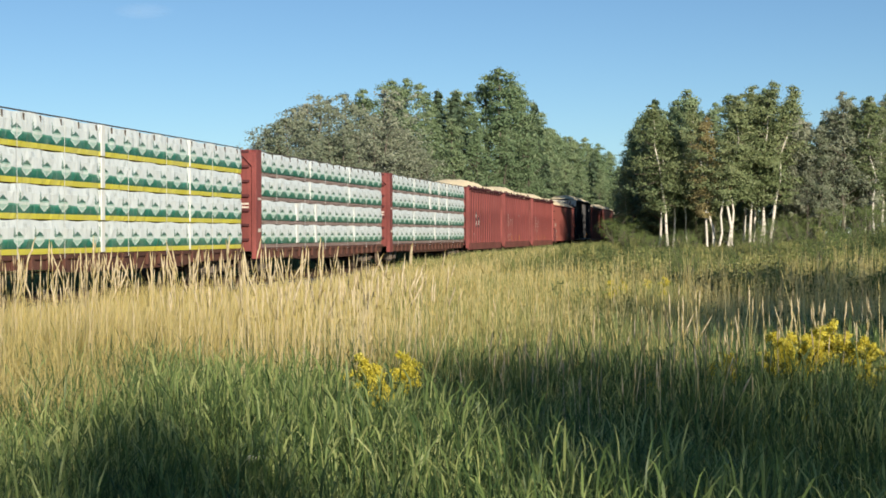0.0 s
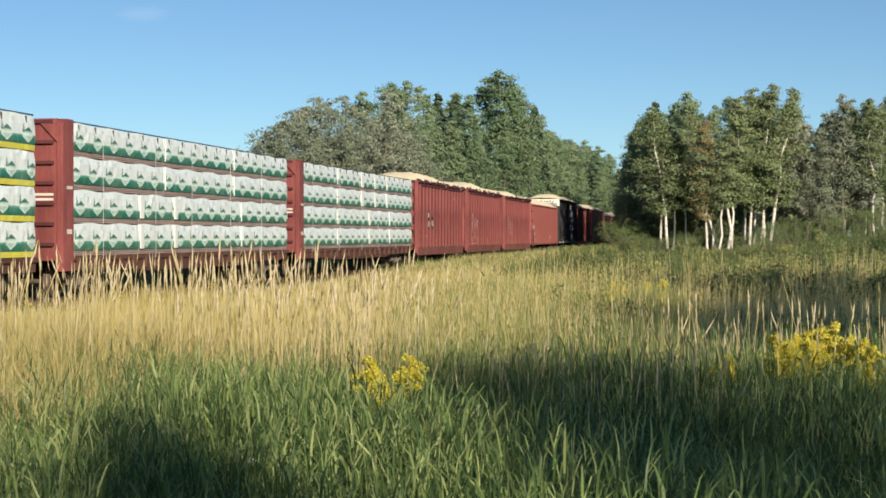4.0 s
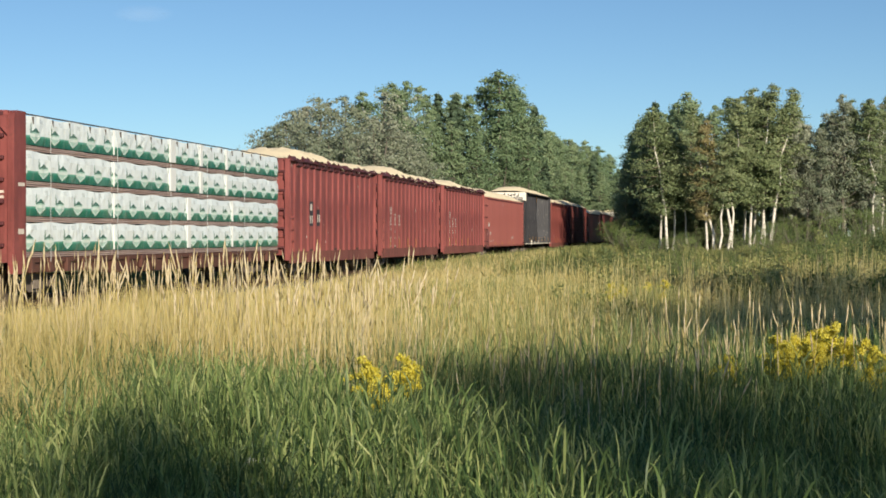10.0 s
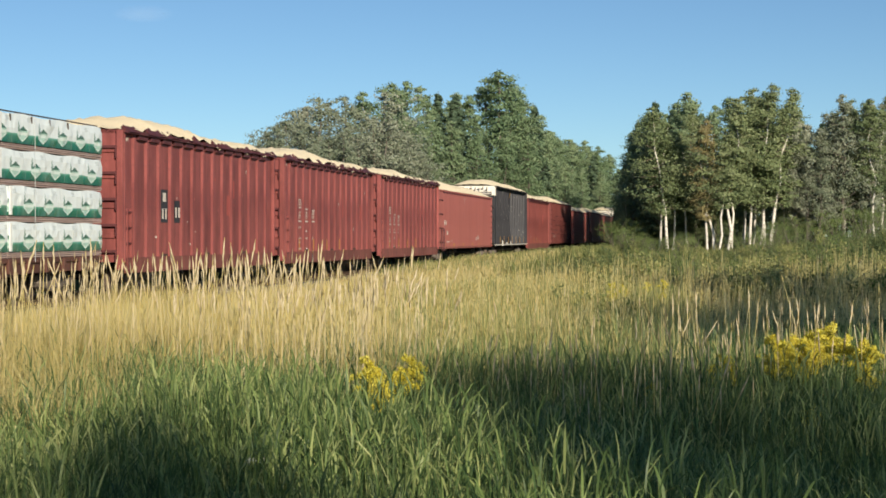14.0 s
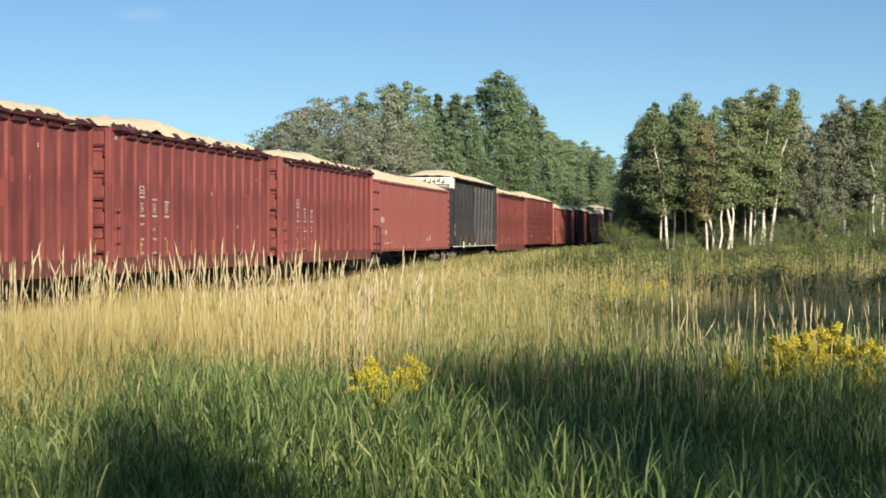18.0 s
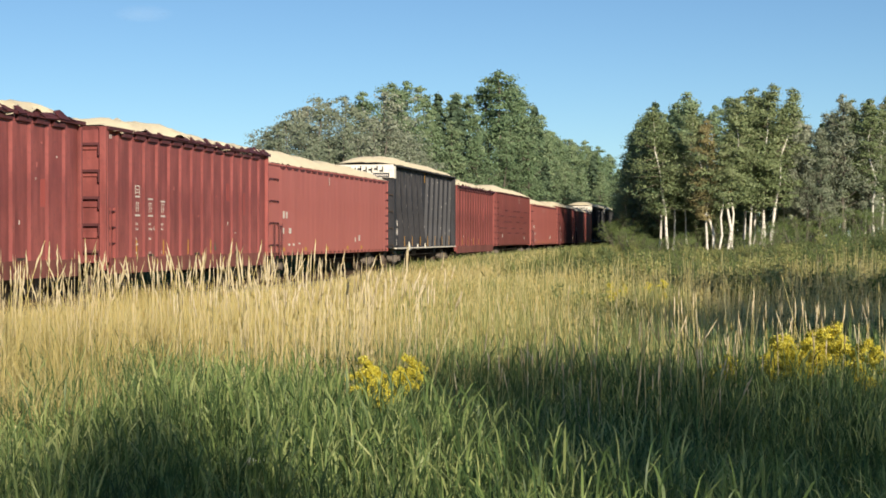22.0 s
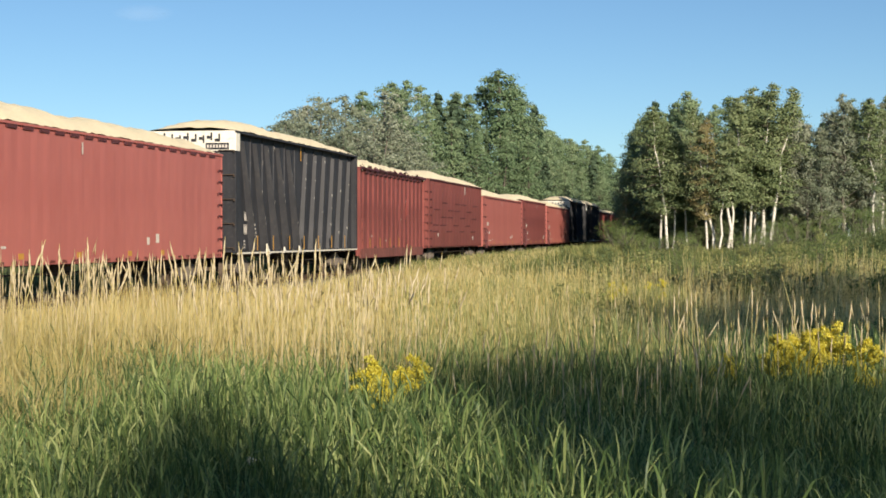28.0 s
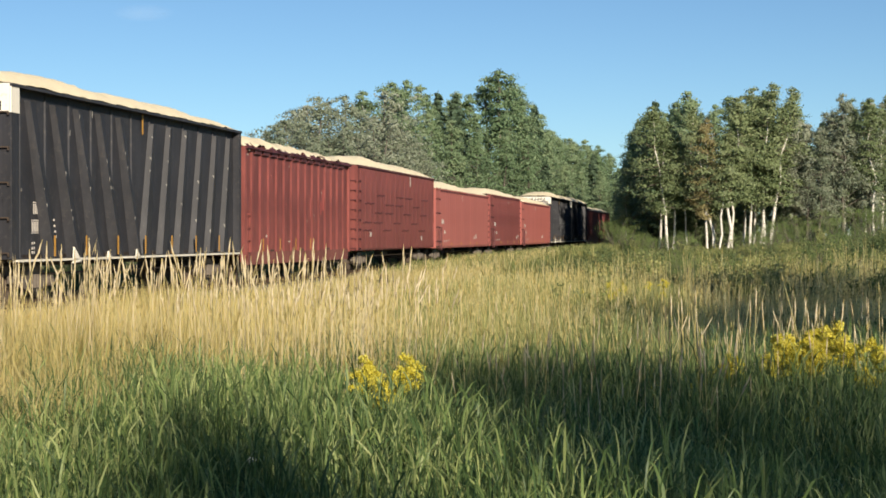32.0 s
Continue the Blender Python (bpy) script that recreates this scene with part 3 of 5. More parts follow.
def smooth_car(s0, seed, length=17.8, top=4.14, sill=0.86, heap=0.5, paint=LIGHT_RED):
    rng = np.random.default_rng(seed)
    car = tagged(new("wood_chip_gondola"), "faded red smooth-sided steel gondola heaped with wood chips", "freight car", "cars of the freight train")
    add_running_gear(car, length, sill)
    gondola_shell(car, length, top, sill, paint, 1.52)
    n = 26
    me = cached("panel_seam_%d" % (top * 100), lambda: post_mesh(sill + 0.02, top - 0.16, 0.36, 0.003, 0.15), paint)
    for k in range(n):
        p = new("panel_seam", me)
        p.parent, p.location = car, (1.6 + k * (length - 2.4) / (n - 1), -1.52, 0)
    bm = bmesh.new()
    box(bm, 0.0, length, -1.57, -1.50, top - 0.06, top)
    box(bm, 0.0, length, 1.50, 1.57, top - 0.06, top)
    box(bm, 0.0, 0.1, -1.50, 1.50, top - 0.06, top)
    box(bm, length - 0.1, length, -1.50, 1.50, top - 0.06, top)
    part("top_chord", bm, paint, car)
    for k in range(20):
        x = 1.6 + k * (length - 2.0) / 20
        part("rim_bracket", boxed((x, x + 0.52, -1.56, -1.52, top - 0.15, top - 0.06)), DARK_RED, car)
    add_ladder(car, pose(0.08, -1.53, 0), 4, 1.25, 0.78, 1.1)
    bm = bmesh.new()
    for x in (0.62, 1.22, 1.55):
        tube(bm, (x, -1.60, 0.75), (x, -1.60, 2.0), 0.022, 6)
    for z in (1.2, 1.9):
        tube(bm, (1.22, -1.60, z), (1.55, -1.60, z), 0.022, 6)
    part("grab_rail", bm, DARK_RED, car)
    add_ladder(car, pose(length - 0.46, -1.52, 0), 8, 1.1, 0.36)
    stencil_bars(car, [(1.9, 2.2, 0.22, 0.26), (2.3, 2.2, 0.2, 0.24), (1.85, 1.65, 0.22, 0.2), (2.7, 1.65, 0.3, 0.2), (2.6, 1.2, 0.25, 0.08), (3.2, 1.2, 0.25, 0.08), (4.0, 1.25, 0.25, 0.06), (13.0, 1.3, 0.2, 0.2), (13.7, 1.35, 0.25, 0.25)], -1.524)
    stencil_bars(car, [(8.4, top - 0.55, 0.07, 0.3)], -1.574)
    add_strips(car, [(x, 1.0, 0.28, 0.14, -1.52) for x in (1.9, 4.9, 8.2, 11.6, 14.1)], YELLOW)
    add_chips(car, length, top, heap, rng)
    CARS.append((car, s0))
    return car


def black_car(s0, seed, length=16.8, top=5.0, sill=1.0, heap=0.5):
    rng = np.random.default_rng(seed)
    car = tagged(new("high_wood_chip_car"), "tall black steel wood chip car with slanted ribs and white end", "freight car", "cars of the freight train")
    add_running_gear(car, length, sill)
    gondola_shell(car, length, top, sill, BLACK, 1.30)
    for x in (0.0, length - 0.22):
        part("corner_post", boxed((x, x + (0.42 if x == 0 else 0.22), -1.53, -1.30, sill, top - (0.66 if x == 0 else 0.07)), bevel=0.01), BLACK, car)
    n = 12
    post = cached("black_post", lambda: post_mesh(sill, 4.97, 0.12, 0.035, 0.03), BLACK)
    for k in range(n):
        p = new("side_post", post)
        p.parent, p.location = car, (0.9 + k * (length - 1.8) / (n - 1), -1.30, 0)

    tip, foot = top - 0.30, sill + 0.01

    def slope_depth(x, z, x0, lean):
        """How far the long slope behind a slanted rib's edge stands out at a place on the side."""
        f = (tip - z) / (tip - foot)
        g = (x - x0 - lean * f) / (0.55 + 0.35 * f)
        return (0.13 + 0.15 * f) * (1 - g) if 0 <= g < 1 else 0.0

    def slant(lean):
        def build():
            bm = bmesh.new()
            d = 0.28 if lean > 0 else 0.17
            c = ((-0.05, 0, tip), (0.0, -0.13, tip), (0.55, 0, tip), (lean - 0.09, 0, foot), (lean, -d, foot), (lean + 0.90, 0, foot))
            v = [bm.verts.new(p) for p in c]
            for f in ((0, 3, 4, 1), (1, 4, 5, 2), (0, 1, 2), (3, 5, 4), (0, 2, 5, 3)):
                bm.faces.new([v[i] for i in f])
            bmesh.ops.recalc_face_normals(bm, faces=bm.faces)
            return bm
        return build
    for k in range(n - 1):
        lean = 1.05 if k < 5 else -0.8
        p = new("slanted_rib", cached("slant_%d" % (lean * 100), slant(lean), BLACK))
        p.parent, p.location = car, (1.2 + k * (length - 1.8) / (n - 1) + (1.1 if lean < 0 else 0), -1.30, 0)
    bm = bmesh.new()
    box(bm, 0.0, length, -1.56, -1.28, top - 0.07, top)
    box(bm, 0.0, length, 1.28, 1.56, top - 0.07, top)
    part("top_chord", bm, BLACK, car)
    part("end_panel", boxed((-0.03, 0.0, -1.50, 1.50, top - 0.66, top)), WHITE_PAINT, car, "white painted upper end panel with black lettering")
    part("corner_panel", boxed((0.0, 0.42, -1.535, -1.30, top - 0.66, top - 0.07)), WHITE_PAINT, car, "white painted corner")
    part("marking_plate", boxed((-0.036, -0.03, -1.30, -0.50, top - 0.62, top - 0.40)), BLACK, car)
    for k in range(7):
        y = -1.24 + k * 0.105
        part("stencil_bar", boxed((-0.042, -0.036, y, y + 0.065, top - 0.56, top - 0.46)), STENCIL, car)
    for k in range(9):
        y = -1.0 + k * 0.27
        z = top - 0.36 + 0.05 * math.sin(k * 2.1)
        part("stencil_bar", boxed((-0.036, -0.03, y, y + 0.06, z - 0.16 * (k > 3), z + 0.26)), BLACK, car)
        part("stencil_bar", boxed((-0.036, -0.03, y + 0.06, y + 0.19, z + 0.05 * (k % 3), z + 0.05 * (k % 3) + 0.10)), BLACK, car)
    part("bottom_edge", boxed((0.3, length - 0.2, -1.58, -1.28, sill - 0.06, sill - 0.01)), WHITE_PAINT, car, "scuffed whitish bottom edge")
    add_strips(car, [(x, sill + 0.05, 0.09, 0.5, -1.575) for x in (2.2, 4.1, 6.2, 8.2, 10.3, 12.4, 14.6)] + [(8.6, top - 0.62, 0.1, 0.55, -1.335)], YELLOW)
    letters = [(1.64 + 0.09 * k, 2.06, 0.055, 0.24) for k in range(3)] + [(1.56 + 0.095 * k, 1.64, 0.06, 0.24) for k in range(4)]
    letters += [(1.62, 2.32, 0.27, 0.025), (1.54, 1.90, 0.38, 0.025), (1.54, 1.60, 0.38, 0.02)]
    letters += [(x, z, 0.05, 0.06) for x in (1.55, 1.66) for z in (1.12, 1.22, 1.34)] + [(2.72, z, 0.07, 0.05) for z in (1.5, 1.62, 1.76, 1.9)]
    for x, z, w, h in letters:
        y = -1.304 - max(slope_depth(x, z, 1.2, 1.05), slope_depth(x, z, 1.2 + (length - 1.8) / (n - 1), 1.05))
        part("stencil_bar", boxed((x, x + w, y, -1.30, z, z + h)), STENCIL, car)
    for k in range(n - 1):
        lean = 1.05 if k < 5 else -0.8
        x0 = 1.2 + k * (length - 1.8) / (n - 1) + (1.1 if lean < 0 else 0)
        for _ in range(3):
            f = rng.uniform(0.04, 0.95)
            x, z = x0 + 0.012 + lean * f, tip - f * (tip - foot)
            part("paint_chip", boxed((x - 0.015, x + 0.005, -1.303 - 0.13 - (0.15 if lean > 0 else 0.04) * f, -1.30, z, z + rng.uniform(0.03, 0.10))), SCUFF, car)
    for x, s in ((3.4, 0.45), (5.6, 0.25), (7.6, 0.3)):
        bm = bmesh.new()
        v = [bm.verts.new(c) for c in ((x, -1.58, sill + s * 0.6), (x + s, -1.58, sill - 0.2 * s), (x - 0.05, -1.58, sill - 0.3 * s), (x, -1.54, sill + s * 0.6), (x + s, -1.54, sill - 0.2 * s), (x - 0.05, -1.54, sill - 0.3 * s))]
        for f in ((0, 1, 2), (5, 4, 3), (0, 3, 4, 1), (1, 4, 5, 2), (2, 5, 3, 0)):
            bm.faces.new([v[i] for i in f])
        part("hopper_lever_plate", bm, WHITE_PAINT, car)
    for k in range(12):
        x = 0.9 + int(rng.integers(0, n)) * (length - 1.8) / (n - 1) + rng.uniform(-0.02, 0.01)
        z = rng.uniform(sill + 0.2, top - 0.4)
        part("paint_chip", boxed((x, x + 0.02, -1.345, -1.33, z, z + rng.uniform(0.05, 0.18))), SCUFF, car)
    add_ladder(car, pose(-0.03, -0.95, 0, 0, 0, -90), 5, 1.15, 0.80, 0.55, IRON)
    add_chips(car, length, top, heap, rng)
    CARS.append((car, s0))
    return car


def plated_car(s0, seed, length=17.4, top=4.62, sill=0.9, heap=0.5):
    rng = np.random.default_rng(seed)
    car = tagged(new("plated_gondola"), "brown-red flat-plated steel gondola with patch seams, filled with chips", "freight car", "cars of the freight train")
    add_running_gear(car, length, sill)
    gondola_shell(car, length, top, sill, DULL_RED, 1.50)
    for k in range(16):
        x0 = 0.5 + k * (length - 1.0) / 16
        part("side_panel", cached("plate_%d" % (k % 3), lambda: boxed((0.015, (length - 1.0) / 16 - 0.015, -0.022, 0, sill + 0.05, top - 0.12), bevel=0.008), DULL_RED), None, car).location = (x0, -1.50, 0)
    for k, z in enumerate((1.75, 2.1, 2.55, 2.95, 3.35)):
        for j in range(4):
            x = 0.9 + ((k * 2.3 + j * 4.2) % (length - 3))
            for i in range(4):
                zz = z + (0.025 if i % 2 else 0)
                part("patch_seam", boxed((x + i * 0.45, x + i * 0.45 + 0.36, -1.56, -1.52, zz, zz + 0.05)), DARK_RED, car)
    bm = bmesh.new()
    box(bm, 0.0, length, -1.57, -1.47, top - 0.08, top)
    box(bm, 0.0, length, 1.47, 1.57, top - 0.08, top)
    part("top_chord", bm, DARK_RED, car)
    add_ladder(car, pose(0.06, -1.52, 0), 8, 1.0, 0.42)
    add_ladder(car, pose(0.0, -1.05, 0, 0, 0, -90), 8, 1.0, 0.42)
    stencil_bars(car, [(11.3, top - 0.62, 0.16, 0.5), (2.4, 1.5, 0.25, 0.2), (14.2, 1.3, 0.25, 0.2)], -1.526)
    add_chips(car, length, top, heap, rng)
    CARS.append((car, s0))
    return car


def package_mesh(name, length, z0, z1, y0, y1, u0, material, rng):
    """A wrapped bundle of lumber: soft box with sagging wrap, printed on its long side; UV in metres."""
    nx, nz = max(6, int(length * 5)), 5
    xs, zs = np.linspace(0, length, nx), np.linspace(z0, z1, nz)
    bm = bmesh.new()
    uvl = bm.loops.layers.uv.new("UVMap")
    grid = []
    for i, x in enumerate(xs):
        col = []
        for j, z in enumerate(zs):
            bulge = 0.018 * math.sin(math.pi * j / (nz - 1)) + rng.normal(0, 0.006)
            inset = 0.02 if i in (0, nx - 1) else 0
            sag = -0.02 * math.sin(x * 3.1 + u0) * (j == nz - 1)
            col.append(bm.verts.new((x, y0 - bulge + inset + (0.025 if j == nz - 1 else 0), z + sag)))
        grid.append(col)
    for i in range(nx - 1):
        for j in range(nz - 1):
            bm.faces.new((grid[i][j], grid[i + 1][j], grid[i + 1][j + 1], grid[i][j + 1]))
    back = [[bm.verts.new((x, y1, z)) for z in (z0, z1)] for x in xs]
    for i in range(nx - 1):
        bm.faces.new((grid[i][-1], grid[i + 1][-1], back[i + 1][1], back[i][1]))
    bm.faces.new([grid[0][j] for j in range(nz)] + [back[0][1], back[0][0]])
    bm.faces.new([grid[-1][j] for j in range(nz - 1, -1, -1)] + [back[-1][0], back[-1][1]])
    for f in bm.faces:
        for lp in f.loops:
            lp[uvl].uv = (lp.vert.co.x + u0, lp.vert.co.z - z0)
    me = bpy.data.meshes.new(name)
    bm.to_mesh(me)
    bm.free()
    me.materials.append(material)
    return me


def centerbeam(s0, seed, wrap, edge, splits, length=20.2, folds=((0.06,), (0.06,))):
    """folds: widths of the plain wrap at each split, for the two lower and the two upper tiers."""
    rng = np.random.default_rng(seed)
    car = tagged(new("lumber_flatcar"), "red centre-beam flatcar stacked with wrapped lumber in four tiers", "freight car", "cars of the freight train")
    deck = 1.05
    add_running_gear(car, length, 0.80)
    part("deck", boxed((0.1, length, -1.50, 1.50, deck - 0.12, deck), bevel=0.01), DECK_RUST, car)
    bm = bmesh.new()
    prism(bm, ((0.2, deck - 0.12), (0.2, deck - 0.34), (4.6, deck - 0.36), (6.0, deck - 0.46), (length - 6.0, deck - 0.46), (length - 4.6, deck - 0.36), (length - 0.1, deck - 0.34), (length - 0.1, deck - 0.12)), -1.44, -1.38)
    part("side_sill", bm, DECK_RUST, car)
    me = cached("stake_pocket", lambda: boxed((0, 0.16, -1.53, -1.44, deck - 0.36, deck - 0.02), bevel=0.012), DECK_RUST)
    for k in range(20):
        p = new("stake_pocket", me)
        p.parent, p.location = car, (1.0 + k * (length - 2) / 19.5, 0, 0)
    part("centre_beam", boxed((0.5, length - 0.2, -0.12, 0.12, deck, 4.33), bevel=0.02), DULL_RED, car)
    # forward bulkhead: stiffened end face and a broad side post
    top = 4.42
    part("bulkhead", boxed((0.06, 0.12, -1.50, 1.50, deck - 0.1, top - 0.05)), RED, car)
    for k in range(7):
        z = deck + 0.25 + k * 0.50
        part("bulkhead_rib", boxed((-0.04, 0.06, -1.30, 1.30, z, z + 0.09), bevel=0.012), DARK_RED, car)
    for y0, y1 in ((-1.56, -1.40), (1.40, 1.56)):
        bm = bmesh.new()
        prism(bm, ((0.0, deck - 0.36), (0.0, top - 0.20), (0.05, top - 0.07), (0.18, top), (0.62, top), (0.62, deck - 0.36)), y0, y1)
        part("bulkhead_post", bm, RED, car)
    part("bulkhead_cap", boxed((0.0, 0.62, -1.40, 1.40, top - 0.12, top), bevel=0.01), RED, car)
    for side in (-1, 1):
        bm = bmesh.new()
        rim = ((1.40, top - 0.12), (0.98, top - 0.12), (1.40, top - 0.56))
        a, b = ([bm.verts.new((x, side * y, z)) for y, z in rim] for x in (-0.02, 0.06))
        bm.faces.new(a), bm.faces.new(b[::-1])
        for k in range(3):
            bm.faces.new((a[(k + 1) % 3], a[k], b[k], b[(k + 1) % 3]))
        bmesh.ops.recalc_face_normals(bm, faces=bm.faces)
        part("corner_gusset", bm, RED, car)
    for z in (2.42, 2.54):
        part("stencil_bar", boxed((0.052, 0.06, -1.28, -0.62, z, z + 0.06)), STENCIL, car)
    part("rear_bulkhead", boxed((length - 0.16, length - 0.04, -1.2, 1.2, deck, 4.3)), DULL_RED, car)
    # the load: four tiers on bolsters, near side and far side
    x0, x1, tier = 0.72, length - 0.02, 0.828
    for k in range(4):
        z = deck + 0.012 + k * tier
        cuts = [x0 + (x1 - x0) * c for c in splits[k % len(splits)]]
        for i_cut, (a, b) in enumerate(zip(cuts, cuts[1:])):
            low = z + (0.0 if edge == "yellow" else 0.135)
            pk = part("lumber_package", package_mesh("lumber_package", b - a - 0.05, low, z + tier - 0.02, -1.50, -0.2, rng.uniform(0, 5), wrap, rng), None, car)
            pk.location = (a + 0.025, 0, 0)
            if edge != "yellow":
                bm = bmesh.new()
                for i in range(3):
                    box(bm, 0, b - a - 0.05, -1.47 - 0.02 * (i % 2), -0.25, z + i * 0.046, z + i * 0.046 + 0.034)
                part("lumber_layer", bm, WOOD_EDGE, pk, "bare board edges under the wrap")
            if a > x0:
                w = folds[k // 2][(i_cut - 1) % len(folds[k // 2])]
                part("wrap_fold", boxed((0.0, w, -1.535, -1.50, low + 0.01, z + tier - 0.03), bevel=0.01), WRAP_PLAIN, pk)
        part("lumber_stack", boxed((x0, x1, 0.2, 1.50, z, z + tier - 0.02)), WRAP_PLAIN, car)
    bm = bmesh.new()
    tube(bm, (0.6, -1.38, 4.40), (length - 0.1, -1.38, 4.40), 0.018, 6)
    part("tie_down_cable", bm, IRON, car)
    pleat = cached("wrap_pleat", lambda: boxed((0, 0.035, -1.525, -1.48, 4.17, 4.335), bevel=0.008), IRON)
    for k in range(18):
        p = new("wrap_pleat", pleat)
        p.parent, p.location = car, (1.15 + k * 1.07 + rng.uniform(-0.12, 0.12), 0, 0)
    for k in range(5):
        x = 2.6 + k * (length - 2.4) / 5 + rng.uniform(-0.6, 0.6)
        part("strap", boxed((x, x + 0.014, -1.546, -1.54, deck - 0.1, 4.34)), WRAP_PLAIN, car)
    stencil_bars(car, [(0.2, 1.0 + 0.6, 0.3, 0.12), (0.2, 2.7, 0.34, 0.08)], -1.565)
    CARS.append((car, s0))
    return car


tagged(centerbeam(8.6, 1, WRAP_YELLOW, "yellow", ((0, 0.37, 0.72, 0.99),), folds=((0.24, 0.07), (0.24, 0.07))), "red flatcar stacked with white, green and yellow wrapped lumber")
centerbeam(30.0, 2, WRAP_GREEN, "bare", ((0, 0.23, 0.37, 0.7, 0.99), (0, 0.23, 0.37, 0.7, 0.99), (0, 0.33, 0.66, 0.99), (0, 0.33, 0.66, 0.99)), folds=((0.28, 0.26, 0.05), (0.05,)))
centerbeam(51.4, 3, WRAP_GREEN, "bare", ((0, 0.253, 0.53, 0.737, 1.0), (0, 0.253, 0.53, 0.737, 1.0), (0, 0.253, 0.457, 0.585, 0.707, 1.0), (0, 0.253, 0.457, 0.585, 0.707, 1.0)), length=21.5, folds=((0.05, 0.30, 0.12), (0.05, 0.50, 0.26, 0.22)))
tagged(ribbed_car(74.2, 11, length=14.3, marks="dark"), "red-brown ribbed chip car with two dark lettered panels")
ribbed_car(89.7, 12, heap=0.52, length=14.5)
ribbed_car(105.7, 13, heap=0.42, length=14.7, marks="green")
smooth_car(120.35, 14, length=19.6, heap=0.58)
black_car(141.4, 15, length=17.1, heap=0.48)
ribbed_car(158.9, 16, paint=DULL_RED, top=4.55, heap=0.5, length=14.7, marks="plain")
plated_car(175.1, 17, length=17.8)
smooth_car(193.4, 18, length=19.2)
tagged(smooth_car(213.2, 19, length=15.0, top=4.3, paint=RED), "short dark red smooth gondola heaped with wood chips")
smooth_car(228.9, 20, length=19.2)
black_car(248.7, 21, length=17.1)
black_car(266.8, 22, length=17.1)
ribbed_car(284.8, 23)
ribbed_car(301.0, 24)


# ---- trees ----
def leaf_quads(centres, size, rng, squash=0.55, facing=None):
    """Small leaf faces; with facing, each lies roughly across that direction."""
    n = len(centres)
    a = rng.normal(0, 1, (n, 3))
    if facing is not None:
        f = facing + rng.normal(0, 0.42, (n, 3))
        f /= np.linalg.norm(f, axis=1)[:, None] + 1e-9
        a -= f * (a * f).sum(1)[:, None]
        b = np.cross(f, a)
    else:
        b = np.cross(a, rng.normal(0, 1, (n, 3)))
    a /= np.linalg.norm(a, axis=1)[:, None]
    b /= np.linalg.norm(b, axis=1)[:, None]
    s = (size * rng.uniform(0.6, 1.35, n))[:, None]
    v = np.stack([centres - a * s, centres - b * s * squash, centres + a * s, centres + b * s * squash], 1).reshape(-1, 3)
    return v, np.arange(n * 4).reshape(-1, 4)


def clump(c, out, rad, n, rng):
    """Leaves on the outside of one clump of twigs: places and the way each faces."""
    d = rng.normal(0, 1, (n, 3))
    d /= np.linalg.norm(d, axis=1)[:, None]
    d[:, 2] = np.where(d[:, 2] < -0.3, -0.6 * d[:, 2], d[:, 2])
    far = rng.random((n, 1)) ** 0.4 * (0.6 + 0.75 * rng.random((n, 1)))
    return c + d * far * rad * np.array((1, 1, 0.8)), d + 0.45 * out + np.array((0, 0, 0.25))


def limb_tubes(segments, sides=6):
    """Tapered tubes: each (p0, p1, r0, r1)."""
    vs, qs, k0 = [], [], 0
    for p0, p1, r0, r1 in segments:
        p0, p1 = np.asarray(p0, float), np.asarray(p1, float)
        d = p1 - p0
        d = d / (np.linalg.norm(d) + 1e-9)
        s = np.cross(d, (0.3, 1, 0.2))
        s /= np.linalg.norm(s)
        u = np.cross(d, s)
        ang = np.arange(sides) * math.tau / sides
        ring = np.cos(ang)[:, None] * s + np.sin(ang)[:, None] * u
        vs += [p0 + ring * r0, p1 + ring * r1]
        i = np.arange(sides)
        j = (i + 1) % sides
        qs.append(np.stack([k0 + i, k0 + j, k0 + sides + j, k0 + sides + i], 1))
        k0 += 2 * sides
    return np.concatenate(vs), np.concatenate(qs)


def stem_path(h, r, rng, lean=(0, 0), wobble=0.02, steps=7, base=(0, 0)):
    pts = [np.array((base[0], base[1], -0.25))]
    for k in range(1, steps + 1):
        f = k / steps
        pts.append(np.array((base[0] + lean[0] * f * h + rng.normal(0, wobble * h * 0.35), base[1] + lean[1] * f * h + rng.normal(0, wobble * h * 0.35), f * h)))
    return pts, [(a, b, r * (1 - 0.9 * i / steps), r * (1 - 0.9 * (i + 1) / steps)) for i, (a, b) in enumerate(zip(pts, pts[1:]))]


def along(pts, f):
    x = f * (len(pts) - 1)
    i = min(int(x), len(pts) - 2)
    return pts[i] + (pts[i + 1] - pts[i]) * (x - i)


